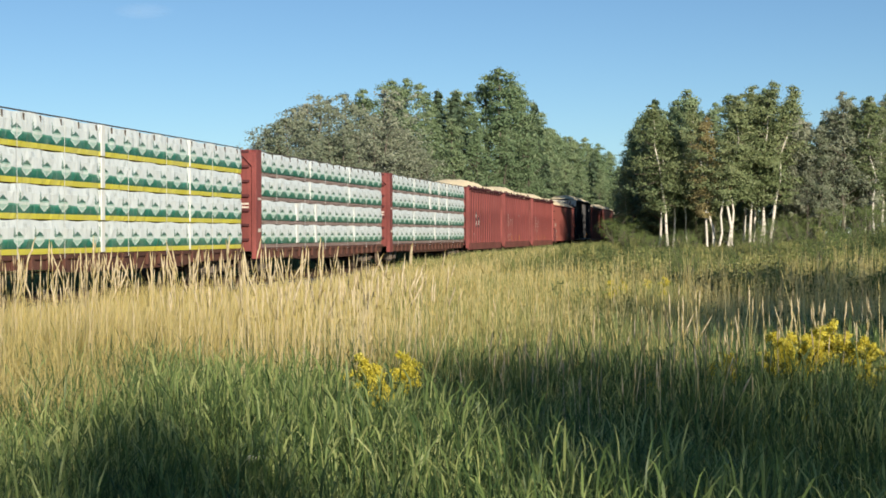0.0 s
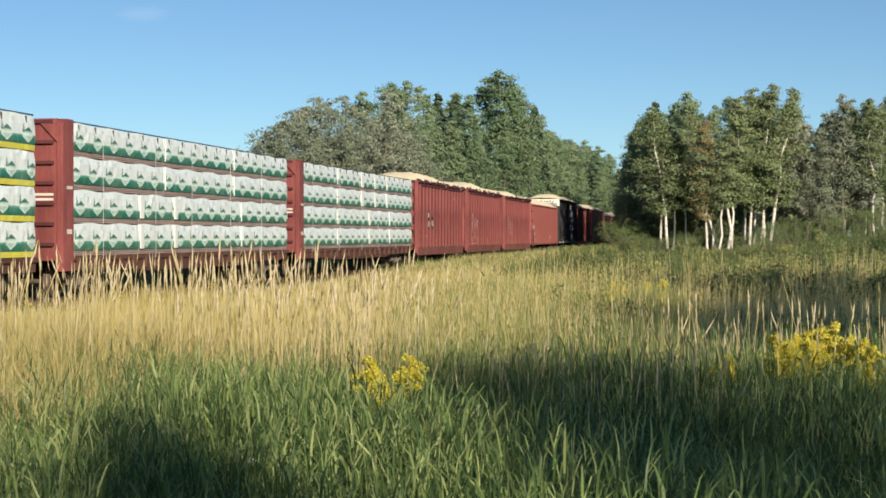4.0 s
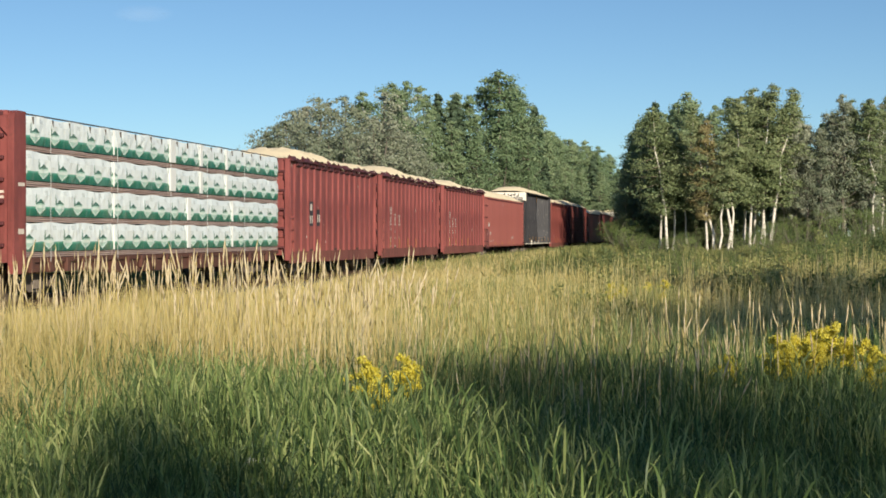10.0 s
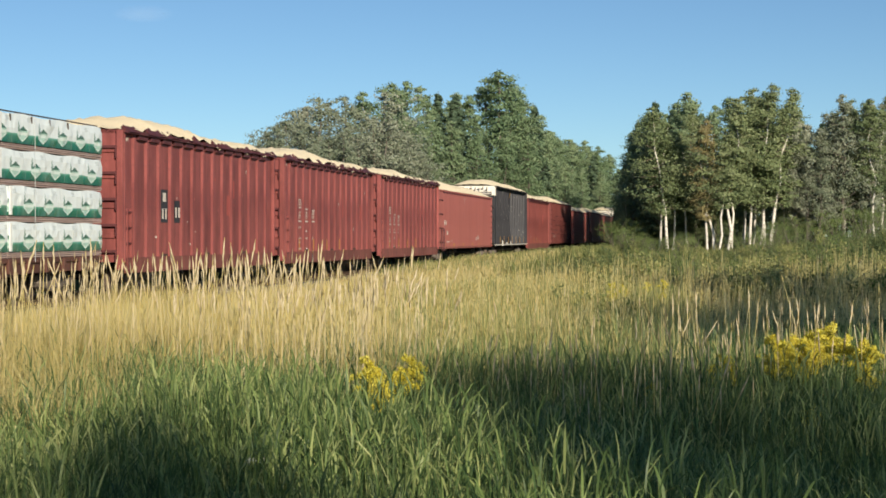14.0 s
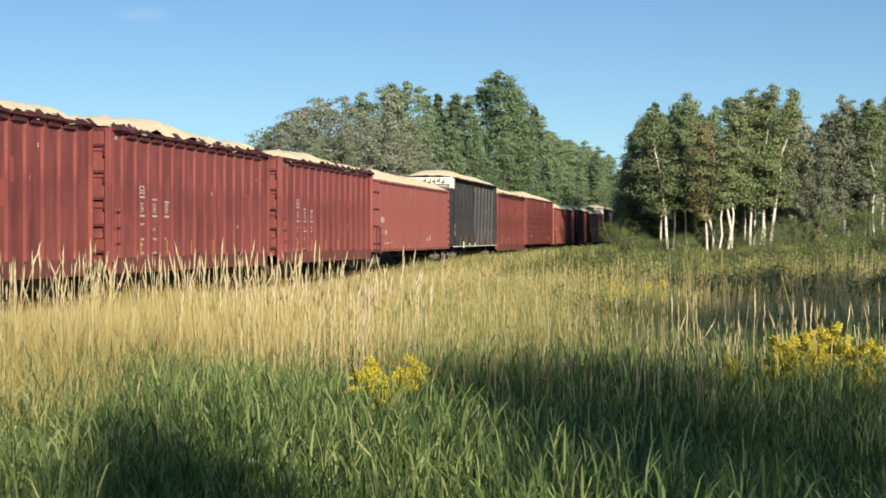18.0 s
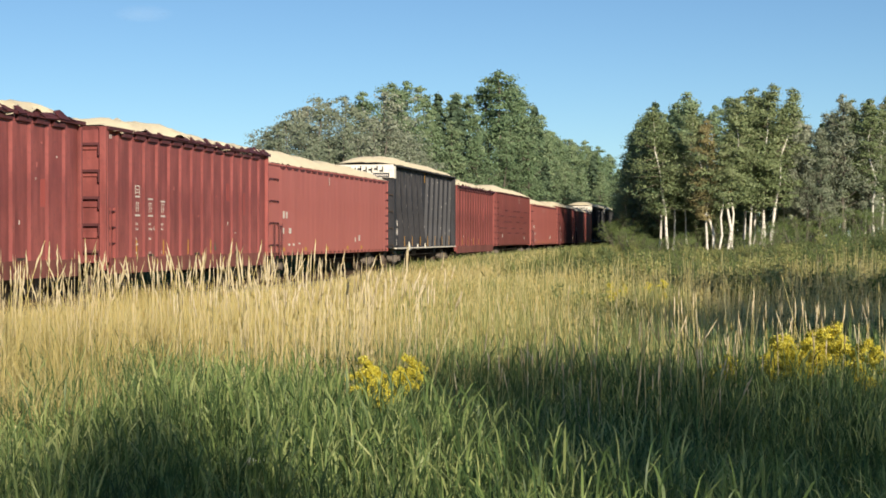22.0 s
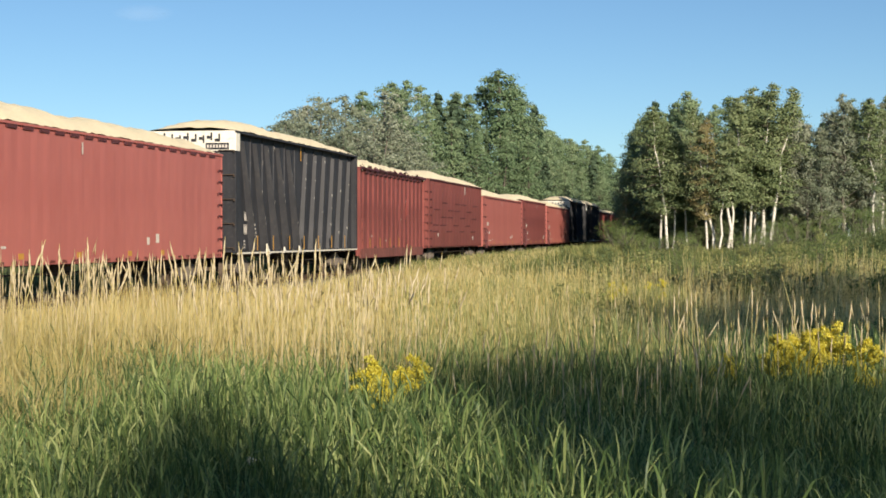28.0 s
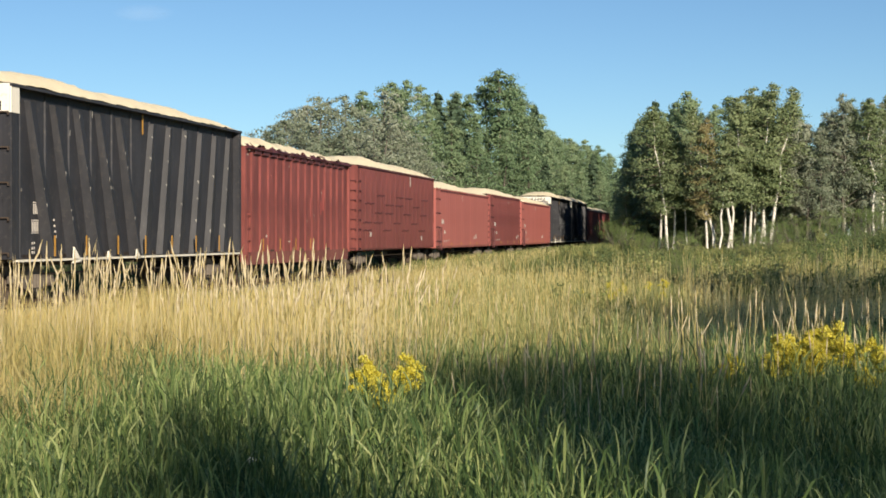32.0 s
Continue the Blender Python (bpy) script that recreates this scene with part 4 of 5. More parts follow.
def tree_mesh(kind, h, seed, leaves):
    """Trunk and crown meshes of one tree of height h."""
    rng = np.random.default_rng(seed)
    segs, limbs_only, cents, faces = [], [], [], []
    if kind == "spruce":
        pts, s = stem_path(h, 0.011 * h + 0.04, rng, wobble=0.006)
        segs += s
        n_tier = int(h * 4.5)
        per = leaves // (n_tier * 5)
        for k in range(n_tier):
            f = 0.10 + 0.89 * k / n_tier
            reach = (1 - f) ** 0.85 * h * 0.17 + 0.12
            for j in range(5):
                a = rng.uniform(0, math.tau)
                rr = reach * rng.uniform(0.65, 1.15)
                p0 = along(pts, f)
                out = np.array((math.cos(a), math.sin(a), 0.0))
                p1 = p0 + out * rr + np.array((0, 0, -0.28 * rr + rng.normal(0, 0.1)))
                if rng.random() < 0.4:
                    limbs_only.append((p0, p1, 0.02, 0.006))
                q = rng.random((per, 1)) ** 0.7
                cents.append(p0 + (p1 - p0) * q + rng.normal(0, 1, (per, 3)) * np.array((0.10, 0.10, 0.06)) * (0.4 + rr * 0.5))
                faces.append(np.repeat((out * 0.8 + np.array((0, 0, 0.7)))[None], per, 0))
        size, squash = 0.13, 0.42
    else:
        stems = {"birch": 1, "aspen": 1, "poplar": 2, "shrub": 5, "pine": 1}[kind]
        low = {"birch": 0.38 if seed % 2 else 0.29, "aspen": 0.16, "poplar": 0.14, "shrub": 0.08, "pine": 0.74}[kind]
        wide = {"birch": 0.155, "aspen": 0.225, "poplar": 0.25, "shrub": 0.55, "pine": 0.16}[kind]
        limbs = {"birch": 52, "aspen": 62, "poplar": 40, "shrub": 14, "pine": 22}[kind]
        thick = {"birch": 0.0078, "aspen": 0.011, "poplar": 0.012, "shrub": 0.02, "pine": 0.011}[kind]
        per = leaves // (stems * limbs)
        for st in range(stems):
            a = rng.uniform(0, math.tau)
            lean = (math.cos(a) * 0.07 * (stems > 1), math.sin(a) * 0.07 * (stems > 1))
            if kind == "shrub":
                lean = (math.cos(a) * 0.4, math.sin(a) * 0.4)
            if kind == "birch":
                lean = (rng.normal(0, 0.055), rng.normal(0, 0.05))
            hh = h * (1 if st == 0 else rng.uniform(0.72, 0.97))
            pts, s = stem_path(hh, thick * hh + (0.02 if kind == "birch" else 0.035), rng, lean, 0.03 if kind == "birch" else 0.018, base=(math.cos(a) * 0.25 * (stems > 1), math.sin(a) * 0.25 * (stems > 1)))
            segs += s
            if kind in ("aspen", "birch", "poplar"):
                p, d = clump(pts[-1] - np.array((0, 0, 0.12)), np.zeros(3), 0.30, per, rng)
                cents.append(p)
                faces.append(d)
            for k in range(limbs):
                f = low + (0.985 - low) * (k + rng.random()) / limbs
                g = (f - low) / (1 - low)
                swell = math.sin(math.pi * (0.16 + 0.80 * g)) ** 0.8
                if kind == "aspen":
                    swell = (1 - g) ** 0.75 * min(1.0, 0.45 + 2.6 * g) + 0.06
                elif kind == "birch":
                    swell = (1 - g ** 2.2) * min(1.0, 0.35 + 2.0 * g) + 0.05
                reach = hh * wide * swell * rng.uniform(0.5, 1.25)
                b = rng.uniform(0, math.tau)
                p0 = along(pts, f * 0.97)
                rise = -rng.uniform(0.0, 0.5) if kind == "birch" and g < 0.6 else rng.uniform(0.15, 0.75)
                out = np.array((math.cos(b), math.sin(b), 0.0))
                p1 = p0 + np.array((out[0] * reach, out[1] * reach, reach * rise))
                limbs_only.append((p0, p1, 0.012 * hh * (1 - f) * 0.4 + 0.010, 0.005))
                sub = 3 if reach > 0.5 else 2
                for q0 in (0.98, 0.68, 0.36)[:sub]:
                    m = per // sub
                    if kind == "pine":
                        rad = 0.13 * reach + 0.20
                        c = p0 + (p1 - p0) * rng.uniform(0.35, 1.0) + rng.normal(0, 0.10 * reach + 0.12, 3)
                        d = rng.normal(0, 1, (m, 3))
                        cents.append(c + d * np.array((rad, rad, rad * 0.75)))
                        faces.append(d + out * 0.4 + np.array((0, 0, 0.3)))
                    else:
                        c = p0 + (p1 - p0) * (q0 + rng.normal(0, 0.08)) + rng.normal(0, 0.10, 3)
                        p, d = clump(c, out, 0.20 * reach + 0.34 * rng.uniform(0.6, 1.3), m, rng)
                        cents.append(p)
                        faces.append(d)
        size, squash = {"birch": (0.068, 0.62), "aspen": (0.070, 0.65), "poplar": (0.078, 0.65), "shrub": (0.11, 0.5), "pine": (0.10, 0.4)}[kind]
    tv, tq = limb_tubes(segs)
    lv, lq = limb_tubes(limbs_only, 4)
    cv, cq = leaf_quads(np.concatenate(cents), size, rng, squash, np.concatenate(faces))
    which = np.concatenate([np.zeros(len(tq), int), np.ones(len(lq), int)])
    return (np.concatenate([tv, lv]), np.concatenate([tq, lq + len(tv)]), which), (cv, cq)


TREES = {}
BARKS = {"birch": BIRCH, "aspen": BARK, "poplar": BARK, "spruce": BARK, "shrub": BARK, "pine": BARK}
LEAVES = {"birch": BIRCH_LEAF, "aspen": ASPEN_LEAF, "poplar": POPLAR_LEAF, "spruce": NEEDLES, "shrub": SHRUB_LEAF, "pine": NEEDLES}
LABELS = {"birch": "slender birch with white bark and thin olive crown", "aspen": "tall dark green aspen with a dense crown",
          "poplar": "spreading grey-green poplar with silvery leaves", "spruce": "dark green pointed spruce", "shrub": "low dense green willow shrub", "pine": "tall bare-stemmed pine out of view, added for its high crown's shade"}


def tree_kind(kind, variant, leaf=None, h=10.0, leaves=8000):
    key = (kind, variant, leaf.name if leaf else "", leaves)
    if key not in TREES:
        (tv, tq, which), (cv, cq) = tree_mesh(kind, h, 1000 + variant * 17 + len(kind), leaves)
        TREES[key] = (np_mesh("trunk", tv, tq, mats=[BARKS[kind], TWIG if kind == "birch" else BARK], smooth=True, mat_index=which), np_mesh("crown", cv, cq, mats=[leaf or LEAVES[kind]]))
    return TREES[key]


def plant(kind, variant, x, y, height, leaf=None, turn=0.0, girth=1.0, label=None, group="", leaves=8000):
    trunk, crown = tree_kind(kind, variant, leaf, leaves=4500 if kind == "shrub" else 6400 if kind == "birch" else leaves)
    t = new({"shrub": "willow_shrub"}.get(kind, kind + "_tree"))
    tagged(t, label or LABELS[kind], "shrub" if kind == "shrub" else "tree", group or {"shrub": "shrubs by the grove"}.get(kind, kind + " trees"))
    k = height / 10.0
    t.matrix_world = Matrix.Translation((x, y, float(ground_z(x, y)))) @ Matrix.Rotation(turn, 4, "Z") @ Matrix.Diagonal((k * girth, k * girth, k, 1))
    a, b = new("trunk", trunk), new("crown", crown)
    a.parent = b.parent = t
    return t


def px(x, depth):
    """Across at that depth, for a place named by its share of the picture's width."""
    return (x - 784) / 2827 * depth


wood = np.random.default_rng(5)


def forest_behind():
    # poplars at the near end, aspens and spruces along the far side of the line
    for x, d, top in ((495, 116, 238), (515, 110, 215), (540, 120, 198), (575, 116, 178), (600, 124, 184), (632, 118, 172), (655, 124, 168), (662, 112, 205), (692, 118, 225),
                      (545, 102, 245), (600, 104, 235), (640, 106, 240), (712, 124, 215), (560, 130, 190), (735, 120, 262), (470, 118, 262)):
        plant("poplar", int(wood.integers(0, 3)), px(x, d), d, (418.6 - top) / 2827 * d + 1.9, turn=wood.uniform(0, 6), girth=1.1)
    for x, d, top in ((640, 150, 165), (690, 150, 150), (715, 156, 146), (745, 150, 156), (775, 160, 162), (806, 165, 168), (832, 165, 172), (862, 170, 140),
                      (884, 168, 128), (905, 174, 150), (925, 180, 178), (955, 190, 205), (972, 200, 232), (990, 215, 250), (1012, 225, 248), (1036, 240, 252),
                      (1058, 250, 262), (1076, 258, 275), (1092, 262, 300), (720, 140, 200), (760, 142, 205), (800, 146, 215), (845, 150, 225), (895, 158, 235),
                      (935, 166, 250), (965, 176, 275), (1000, 196, 290), (1030, 215, 300), (1062, 232, 305), (680, 138, 215), (1108, 275, 310)):
        h = (418.6 - top) / 2827 * d + 1.55 + 0.3
        kind = "spruce" if wood.random() < 0.22 and top > 150 else "aspen"
        plant(kind, int(wood.integers(0, 4 if kind == "aspen" else 3)), px(x, d), d, h, turn=wood.uniform(0, 6), girth=wood.uniform(0.9, 1.15))
    for x, d, top in ((815, 152, 190), (945, 184, 184), (1050, 236, 272), (700, 160, 152), (805, 158, 166)):
        plant("spruce", int(wood.integers(0, 3)), px(x, d), d, (418.6 - top) / 2827 * d + 1.85, turn=wood.uniform(0, 6))
    for k in range(16):
        x, d = 900 + k * 13 + wood.uniform(-4, 4), 190 + k * 5.2 + wood.uniform(-5, 5)
        top = 188 + 100 * (k / 15) ** 0.8 + wood.uniform(-4, 16)
        plant("aspen", int(wood.integers(0, 4)), px(x, d), d, (418.6 - top) / 2827 * d + 1.85, turn=wood.uniform(0, 6), girth=1.1)
    # undergrowth that fills the forest's foot
    for k in range(36):
        x = 690 + k * 12
        d = 128 + max(0, (x - 700)) * 0.27 + wood.uniform(-4, 10)
        plant("aspen", int(wood.integers(0, 4)), px(x, d), d, wood.uniform(5, 9), turn=wood.uniform(0, 6), girth=1.5)


def grove():
    for x, d, top, kind, v, leaf in (
            (1118, 152, 250, "spruce", 0, None), (1135, 150, 222, "aspen", 1, None), (1160, 148, 178, "spruce", 1, None),
            (1200, 150, 185, "aspen", 2, None), (1222, 146, 166, "aspen", 0, None),
            (1290, 150, 175, "aspen", 3, None), (1352, 146, 165, "aspen", 1, None), (1420, 152, 215, "aspen", 2, None), (1445, 150, 205, "poplar", 0, None),
            (1475, 146, 225, "aspen", 3, None), (1620, 142, 170, "aspen", 0, None), (1240, 168, 200, "spruce", 2, None),
            (1405, 168, 215, "spruce", 0, None), (1180, 170, 205, "aspen", 0, None), (1540, 160, 190, "aspen", 1, None), (1330, 170, 180, "aspen", 2, None), (1122, 146, 240, "aspen", 0, None), (1145, 143, 205, "spruce", 2, None), (1168, 140, 200, "aspen", 2, None), (1150, 156, 200, "aspen", 3, None),
            (1190, 160, 190, "spruce", 1, None), (1120, 160, 262, "aspen", 1, None), (1138, 166, 235, "spruce", 0, None), (1160, 178, 210, "aspen", 0, None), (1105, 190, 290, "spruce", 1, None),
            (1140, 196, 240, "aspen", 2, None), (1170, 205, 235, "aspen", 3, None), (1210, 215, 230, "spruce", 0, None), (1265, 160, 190, "aspen", 1, None), (1310, 158, 180, "spruce", 1, None), (1385, 150, 190, "spruce", 2, None),
            (1455, 165, 215, "spruce", 1, None), (1440, 143, 290, "poplar", 1, BIRCH_LEAF), (1470, 141, 275, "poplar", 2, BIRCH_LEAF), (1512, 140, 262, "poplar", 0, BIRCH_LEAF), (1548, 139, 270, "poplar", 1, BIRCH_LEAF), (1580, 139, 255, "poplar", 2, BIRCH_LEAF), (1415, 144, 300, "aspen", 1, None), (1515, 165, 200, "spruce", 2, None), (1575, 165, 195, "aspen", 0, None), (1128, 178, 215, "spruce", 2, None), (1210, 186, 190, "aspen", 3, None), (1108, 172, 300, "aspen", 2, None)):
        h = (418.6 - top) / 2827 * d + 1.55 - float(ground_z(px(x, d), d))
        plant(kind, v, px(x, d), d, h, leaf, turn=wood.uniform(0, 6), girth=wood.uniform(0.95, 1.2))
    # paler, thin-leaved trees at the far end of the grove
    for x, d, top, v in ((1408, 139, 208, 1), (1428, 138, 222, 2), (1452, 137, 228, 3), (1474, 138, 205, 1), (1492, 137, 170, 0), (1512, 140, 195, 3), (1540, 137, 178, 1), (1562, 139, 186, 2), (1590, 138, 176, 0)):
        h = (418.6 - top) / 2827 * d + 1.55 - float(ground_z(px(x, d), d))
        plant("aspen", v, px(x, d), d, h, POPLAR_LEAF, turn=wood.uniform(0, 6), girth=0.85, label="tall pale-leaved poplar at the end of the grove")
    for k in range(17):
        x, d = 1130 + k * 17 + wood.uniform(-5, 5), wood.uniform(139, 144)
        plant("aspen", k % 4, px(x, d), d, wood.uniform(2.6, 4.6), BIRCH_LEAF, turn=wood.uniform(0, 6), girth=1.35, label="young green aspen among the birch trunks", group="young trees of the grove")
    # white-stemmed birches along the front of the grove
    birches = [(1110, 143, 345), (1166, 138, 222), (1182, 137, 192), (1190, 138, 235), (1218, 139, 236), (1252, 134, 214), (1263, 134, 196), (1271, 133, 232), (1287, 134, 178), (1295, 136, 205),
               (1315, 138, 158), (1327, 137, 172), (1334, 139, 190), (1344, 137, 152), (1352, 138, 176), (1360, 136, 158), (1382, 141, 190), (1400, 142, 212),
               (1448, 142, 240), (1492, 138, 178), (1500, 141, 200), (1530, 139, 188), (1548, 136, 180), (1560, 138, 196), (1585, 140, 175), (1612, 138, 182), (1650, 140, 180)]
    for k, (x, d, top) in enumerate(birches):
        h = (418.6 - top) / 2827 * d + 1.55 - float(ground_z(px(x, d), d))
        plant("birch", k * 5 % 9, px(x, d), d, h, RUST_LEAF if k == 5 else None, turn=wood.uniform(0, 6), girth=wood.uniform(0.95, 1.25) * (0.8 if x < 1120 else 1))
    for x, d, h in ((1092, 131, 2.4), (1106, 128, 2.2), (1118, 126, 2.6), (1134, 124, 2.0), (1152, 122, 1.6), (1165, 124, 2.0), (1178, 125, 1.7), (1198, 123, 2.2), (1212, 125, 2.4), (1228, 122, 1.9), (1310, 124, 1.8), (1335, 122, 2.1), (1362, 123, 2.2), (1088, 138, 2.8), (1098, 168, 3.4), (1102, 158, 3.0), (1092, 150, 2.4), (1108, 146, 3.2), (1130, 140, 2.4), (1150, 138, 1.8), (1230, 120, 1.6), (1300, 118, 1.5), (1200, 132, 1.8), (1400, 116, 1.9),
                    (1440, 112, 1.5), (1480, 108, 2.0), (1530, 104, 2.2), (1565, 100, 1.9), (1345, 112, 1.3), (1420, 130, 2.6), (1470, 134, 2.8), (1520, 128, 2.6), (1380, 126, 2.2), (1560, 126, 2.8),
                    (1600, 100, 2.2), (1640, 96, 2.2), (1250, 150, 4.5), (1300, 155, 5.0), (1350, 160, 5.0), (1180, 158, 5.0), (1420, 158, 5.5), (1480, 155, 5.0), (1540, 150, 5.0)):
        plant("shrub", int(wood.integers(0, 3)), px(x, d), d, h * (0.75 if 1112 < x < 1345 and d < 145 else 1.0), turn=wood.uniform(0, 6))
    # low bushes scattered over the rough far meadow
    for k in range(46):
        d = 42 * (105 / 42) ** wood.random()
        x = 1110 + 470 * wood.random() ** 0.8
        if clear_of_track(px(x, d), d, 5.0):
            plant("shrub", int(wood.integers(0, 3)), px(x, d), d, wood.uniform(0.6, 1.15), turn=wood.uniform(0, 6), girth=wood.uniform(0.9, 1.5), label="low leafy bush in the rough far meadow", group="bushes in the meadow")


def forest_edge():
    # close rows on the near side of the line, beyond the grove, added to shade the far cars
    for k in range(46):
        s = 138 + k * 2.1 + wood.uniform(-0.8, 0.8)
        x, y = track_xy(s, 8.3 + (k % 3) * 2.6 + wood.uniform(-0.8, 0.8))
        kind = "spruce" if wood.random() < 0.15 else "aspen"
        plant(kind, int(wood.integers(0, 3)), x, y, wood.uniform(8.0, 11.0), turn=wood.uniform(0, 6), girth=1.25)


forest_behind()
grove()
forest_edge()


SHADE = []        # (tree, its place, drift towards the end, phase)


def shade_trees():
    # unseen, added thin-crowned trees behind and beside the camera: their long shadows cross the verge and stir with
    # the wind
    for kind, x, y, h, g, v, leaves, drift in (
            ("aspen", 4.15, -6.3, 6.85, 0.62, 0, 3300, 2.4), ("pine", 6.0, -12.2, 8.8, 0.40, 2, 2600, 2.4), ("aspen", 4.0, -5.2, 5.9, 0.5, 1, 1500, 2.0),
            ("pine", 7.75, -6.3, 8.2, 0.45, 0, 1500, 0.5), ("pine", 8.3, -6.0, 8.3, 0.52, 1, 1050, 0.3), ("pine", 9.6, -7.4, 8.2, 0.60, 2, 1050, 0.0), ("pine", 10.3, -7.8, 8.1, 0.60, 0, 1050, 0.0),
            ("pine", 6.75, -6.0, 7.3, 0.42, 2, 1500, 0.5), ("pine", 7.5, -6.9, 7.3, 0.55, 2, 1050, 0.4),
            ("pine", 7.05, -4.0, 8.0, 0.45, 1, 1050, 0.3), ("pine", 7.0, -5.8, 8.0, 0.45, 0, 1050, 0.3), ("pine", 7.0, -7.4, 8.0, 0.45, 2, 1050, 0.3),
            ("pine", 5.15, -4.3, 6.0, 0.48, 0, 1500, 0.4), ("pine", 5.6, -5.0, 6.0, 0.5, 1, 1500, 0.4), ("aspen", 6.4, -6.4, 5.9, 0.5, 3, 2200, 0.4),
            ("aspen", 6.05, -6.0, 6.4, 0.42, 2, 1500, 0.4), ("aspen", 7.4, -5.9, 6.5, 0.5, 1, 1050, 0.3), ("aspen", 8.1, -5.6, 6.4, 0.5, 2, 1500, 0.3),
            ("aspen", 26.0, 33.3, 12.0, 1.2, 0, 5600, 0.0), ("aspen", 30.0, 43.3, 12.0, 1.2, 1, 5600, 0.0), ("aspen", 35.0, 59.3, 12.0, 1.3, 2, 5600, 0.0),
            ("pine", 5.75, -3.7, 6.0, 0.5, 2, 1500, 0.4),
            ("pine", 14.4, -9.4, 12.5, 0.7, 1, 2600, 0.0), ("pine", 17.0, 1.6, 12.5, 0.8, 0, 2200, 0.0), ("pine", 18.6, 2.2, 12.5, 0.9, 1, 2600, 0.0),
            ("pine", 6.6, -4.8, 8.0, 0.38, 2, 1050, 0.3), ("pine", 6.55, -6.4, 8.0, 0.38, 1, 1050, 0.3),
            ("pine", 14.9, -5.6, 12.4, 0.9, 1, 5600, 0.0), ("pine", 16.6, -6.0, 12.6, 0.9, 0, 5600, 0.0), ("pine", 15.2, -9.8, 12.4, 0.9, 2, 5600, 0.0),
            ("pine", 14.9, -8.2, 12.6, 0.9, 0, 5600, 0.0), ("pine", 16.0, -7.8, 12.8, 1.0, 1, 5600, 0.0), ("pine", 17.6, -8.4, 12.4, 1.0, 2, 5600, 0.0),
            ("pine", 17.0, -3.2, 12.5, 0.9, 2, 5600, 0.0), ("pine", 16.9, 10.2, 12.6, 0.8, 1, 5600, 0.0), ("pine", 19.8, 11.0, 12.8, 0.9, 2, 5600, 0.0)):
        t = plant(kind, v, x, y, h, turn=x, girth=g, leaves=leaves)
        if h < 9:
            SHADE.append((t, Matrix.Translation((x, y, float(ground_z(x, y)))) @ Matrix.Rotation(x, 4, "Z"), drift, x * 1.7))


shade_trees()


# ---- meadow ----
def wedge(n, z0, z1, rng, half=0.33, power=1.0):
    """n places before the camera between two depths."""
    u = rng.random(n)
    y = (z0 ** (1 + power) + u * (z1 ** (1 + power) - z0 ** (1 + power))) ** (1 / (1 + power))
    x = rng.uniform(-half, half, n) * y
    return x, y


def blade_mesh(name, x, y, h, w, lean, mat, rng, droop=0.35, lift=0.0):
    """Tapering blades that arch over; lift is the height at which each leaves its stem."""
    n = len(x)
    z = ground_z(x, y) + lift
    yaw = rng.uniform(0, math.tau, n)
    fx, fy = np.cos(yaw), np.sin(yaw)
    ly = rng.uniform(0, math.tau, n)
    lx, lyy = np.cos(ly) * lean * h, np.sin(ly) * lean * h
    vs = np.zeros((n, 7, 3), dtype=np.float32)
    for k, (f, ww) in enumerate(((0.0, 0.8), (0.4, 1.0), (0.75, 0.7))):
        cx, cy = x + lx * f ** 2, y + lyy * f ** 2
        cz = z + h * (f - droop * lean * f ** 3)
        vs[:, 2 * k] = np.stack([cx - fx * w * ww / 2, cy - fy * w * ww / 2, cz], 1)
        vs[:, 2 * k + 1] = np.stack([cx + fx * w * ww / 2, cy + fy * w * ww / 2, cz], 1)
    vs[:, 6] = np.stack([x + lx * 1.15, y + lyy * 1.15, z + h * (1 - droop * lean * 1.6)], 1)
    i = np.arange(n)[:, None] * 7
    quads = np.concatenate([i + np.array((0, 1, 3, 2)), i + np.array((2, 3, 5, 4))])
    tris = i + np.array((4, 5, 6))
    return np_mesh(name, vs, quads, tris, [mat])


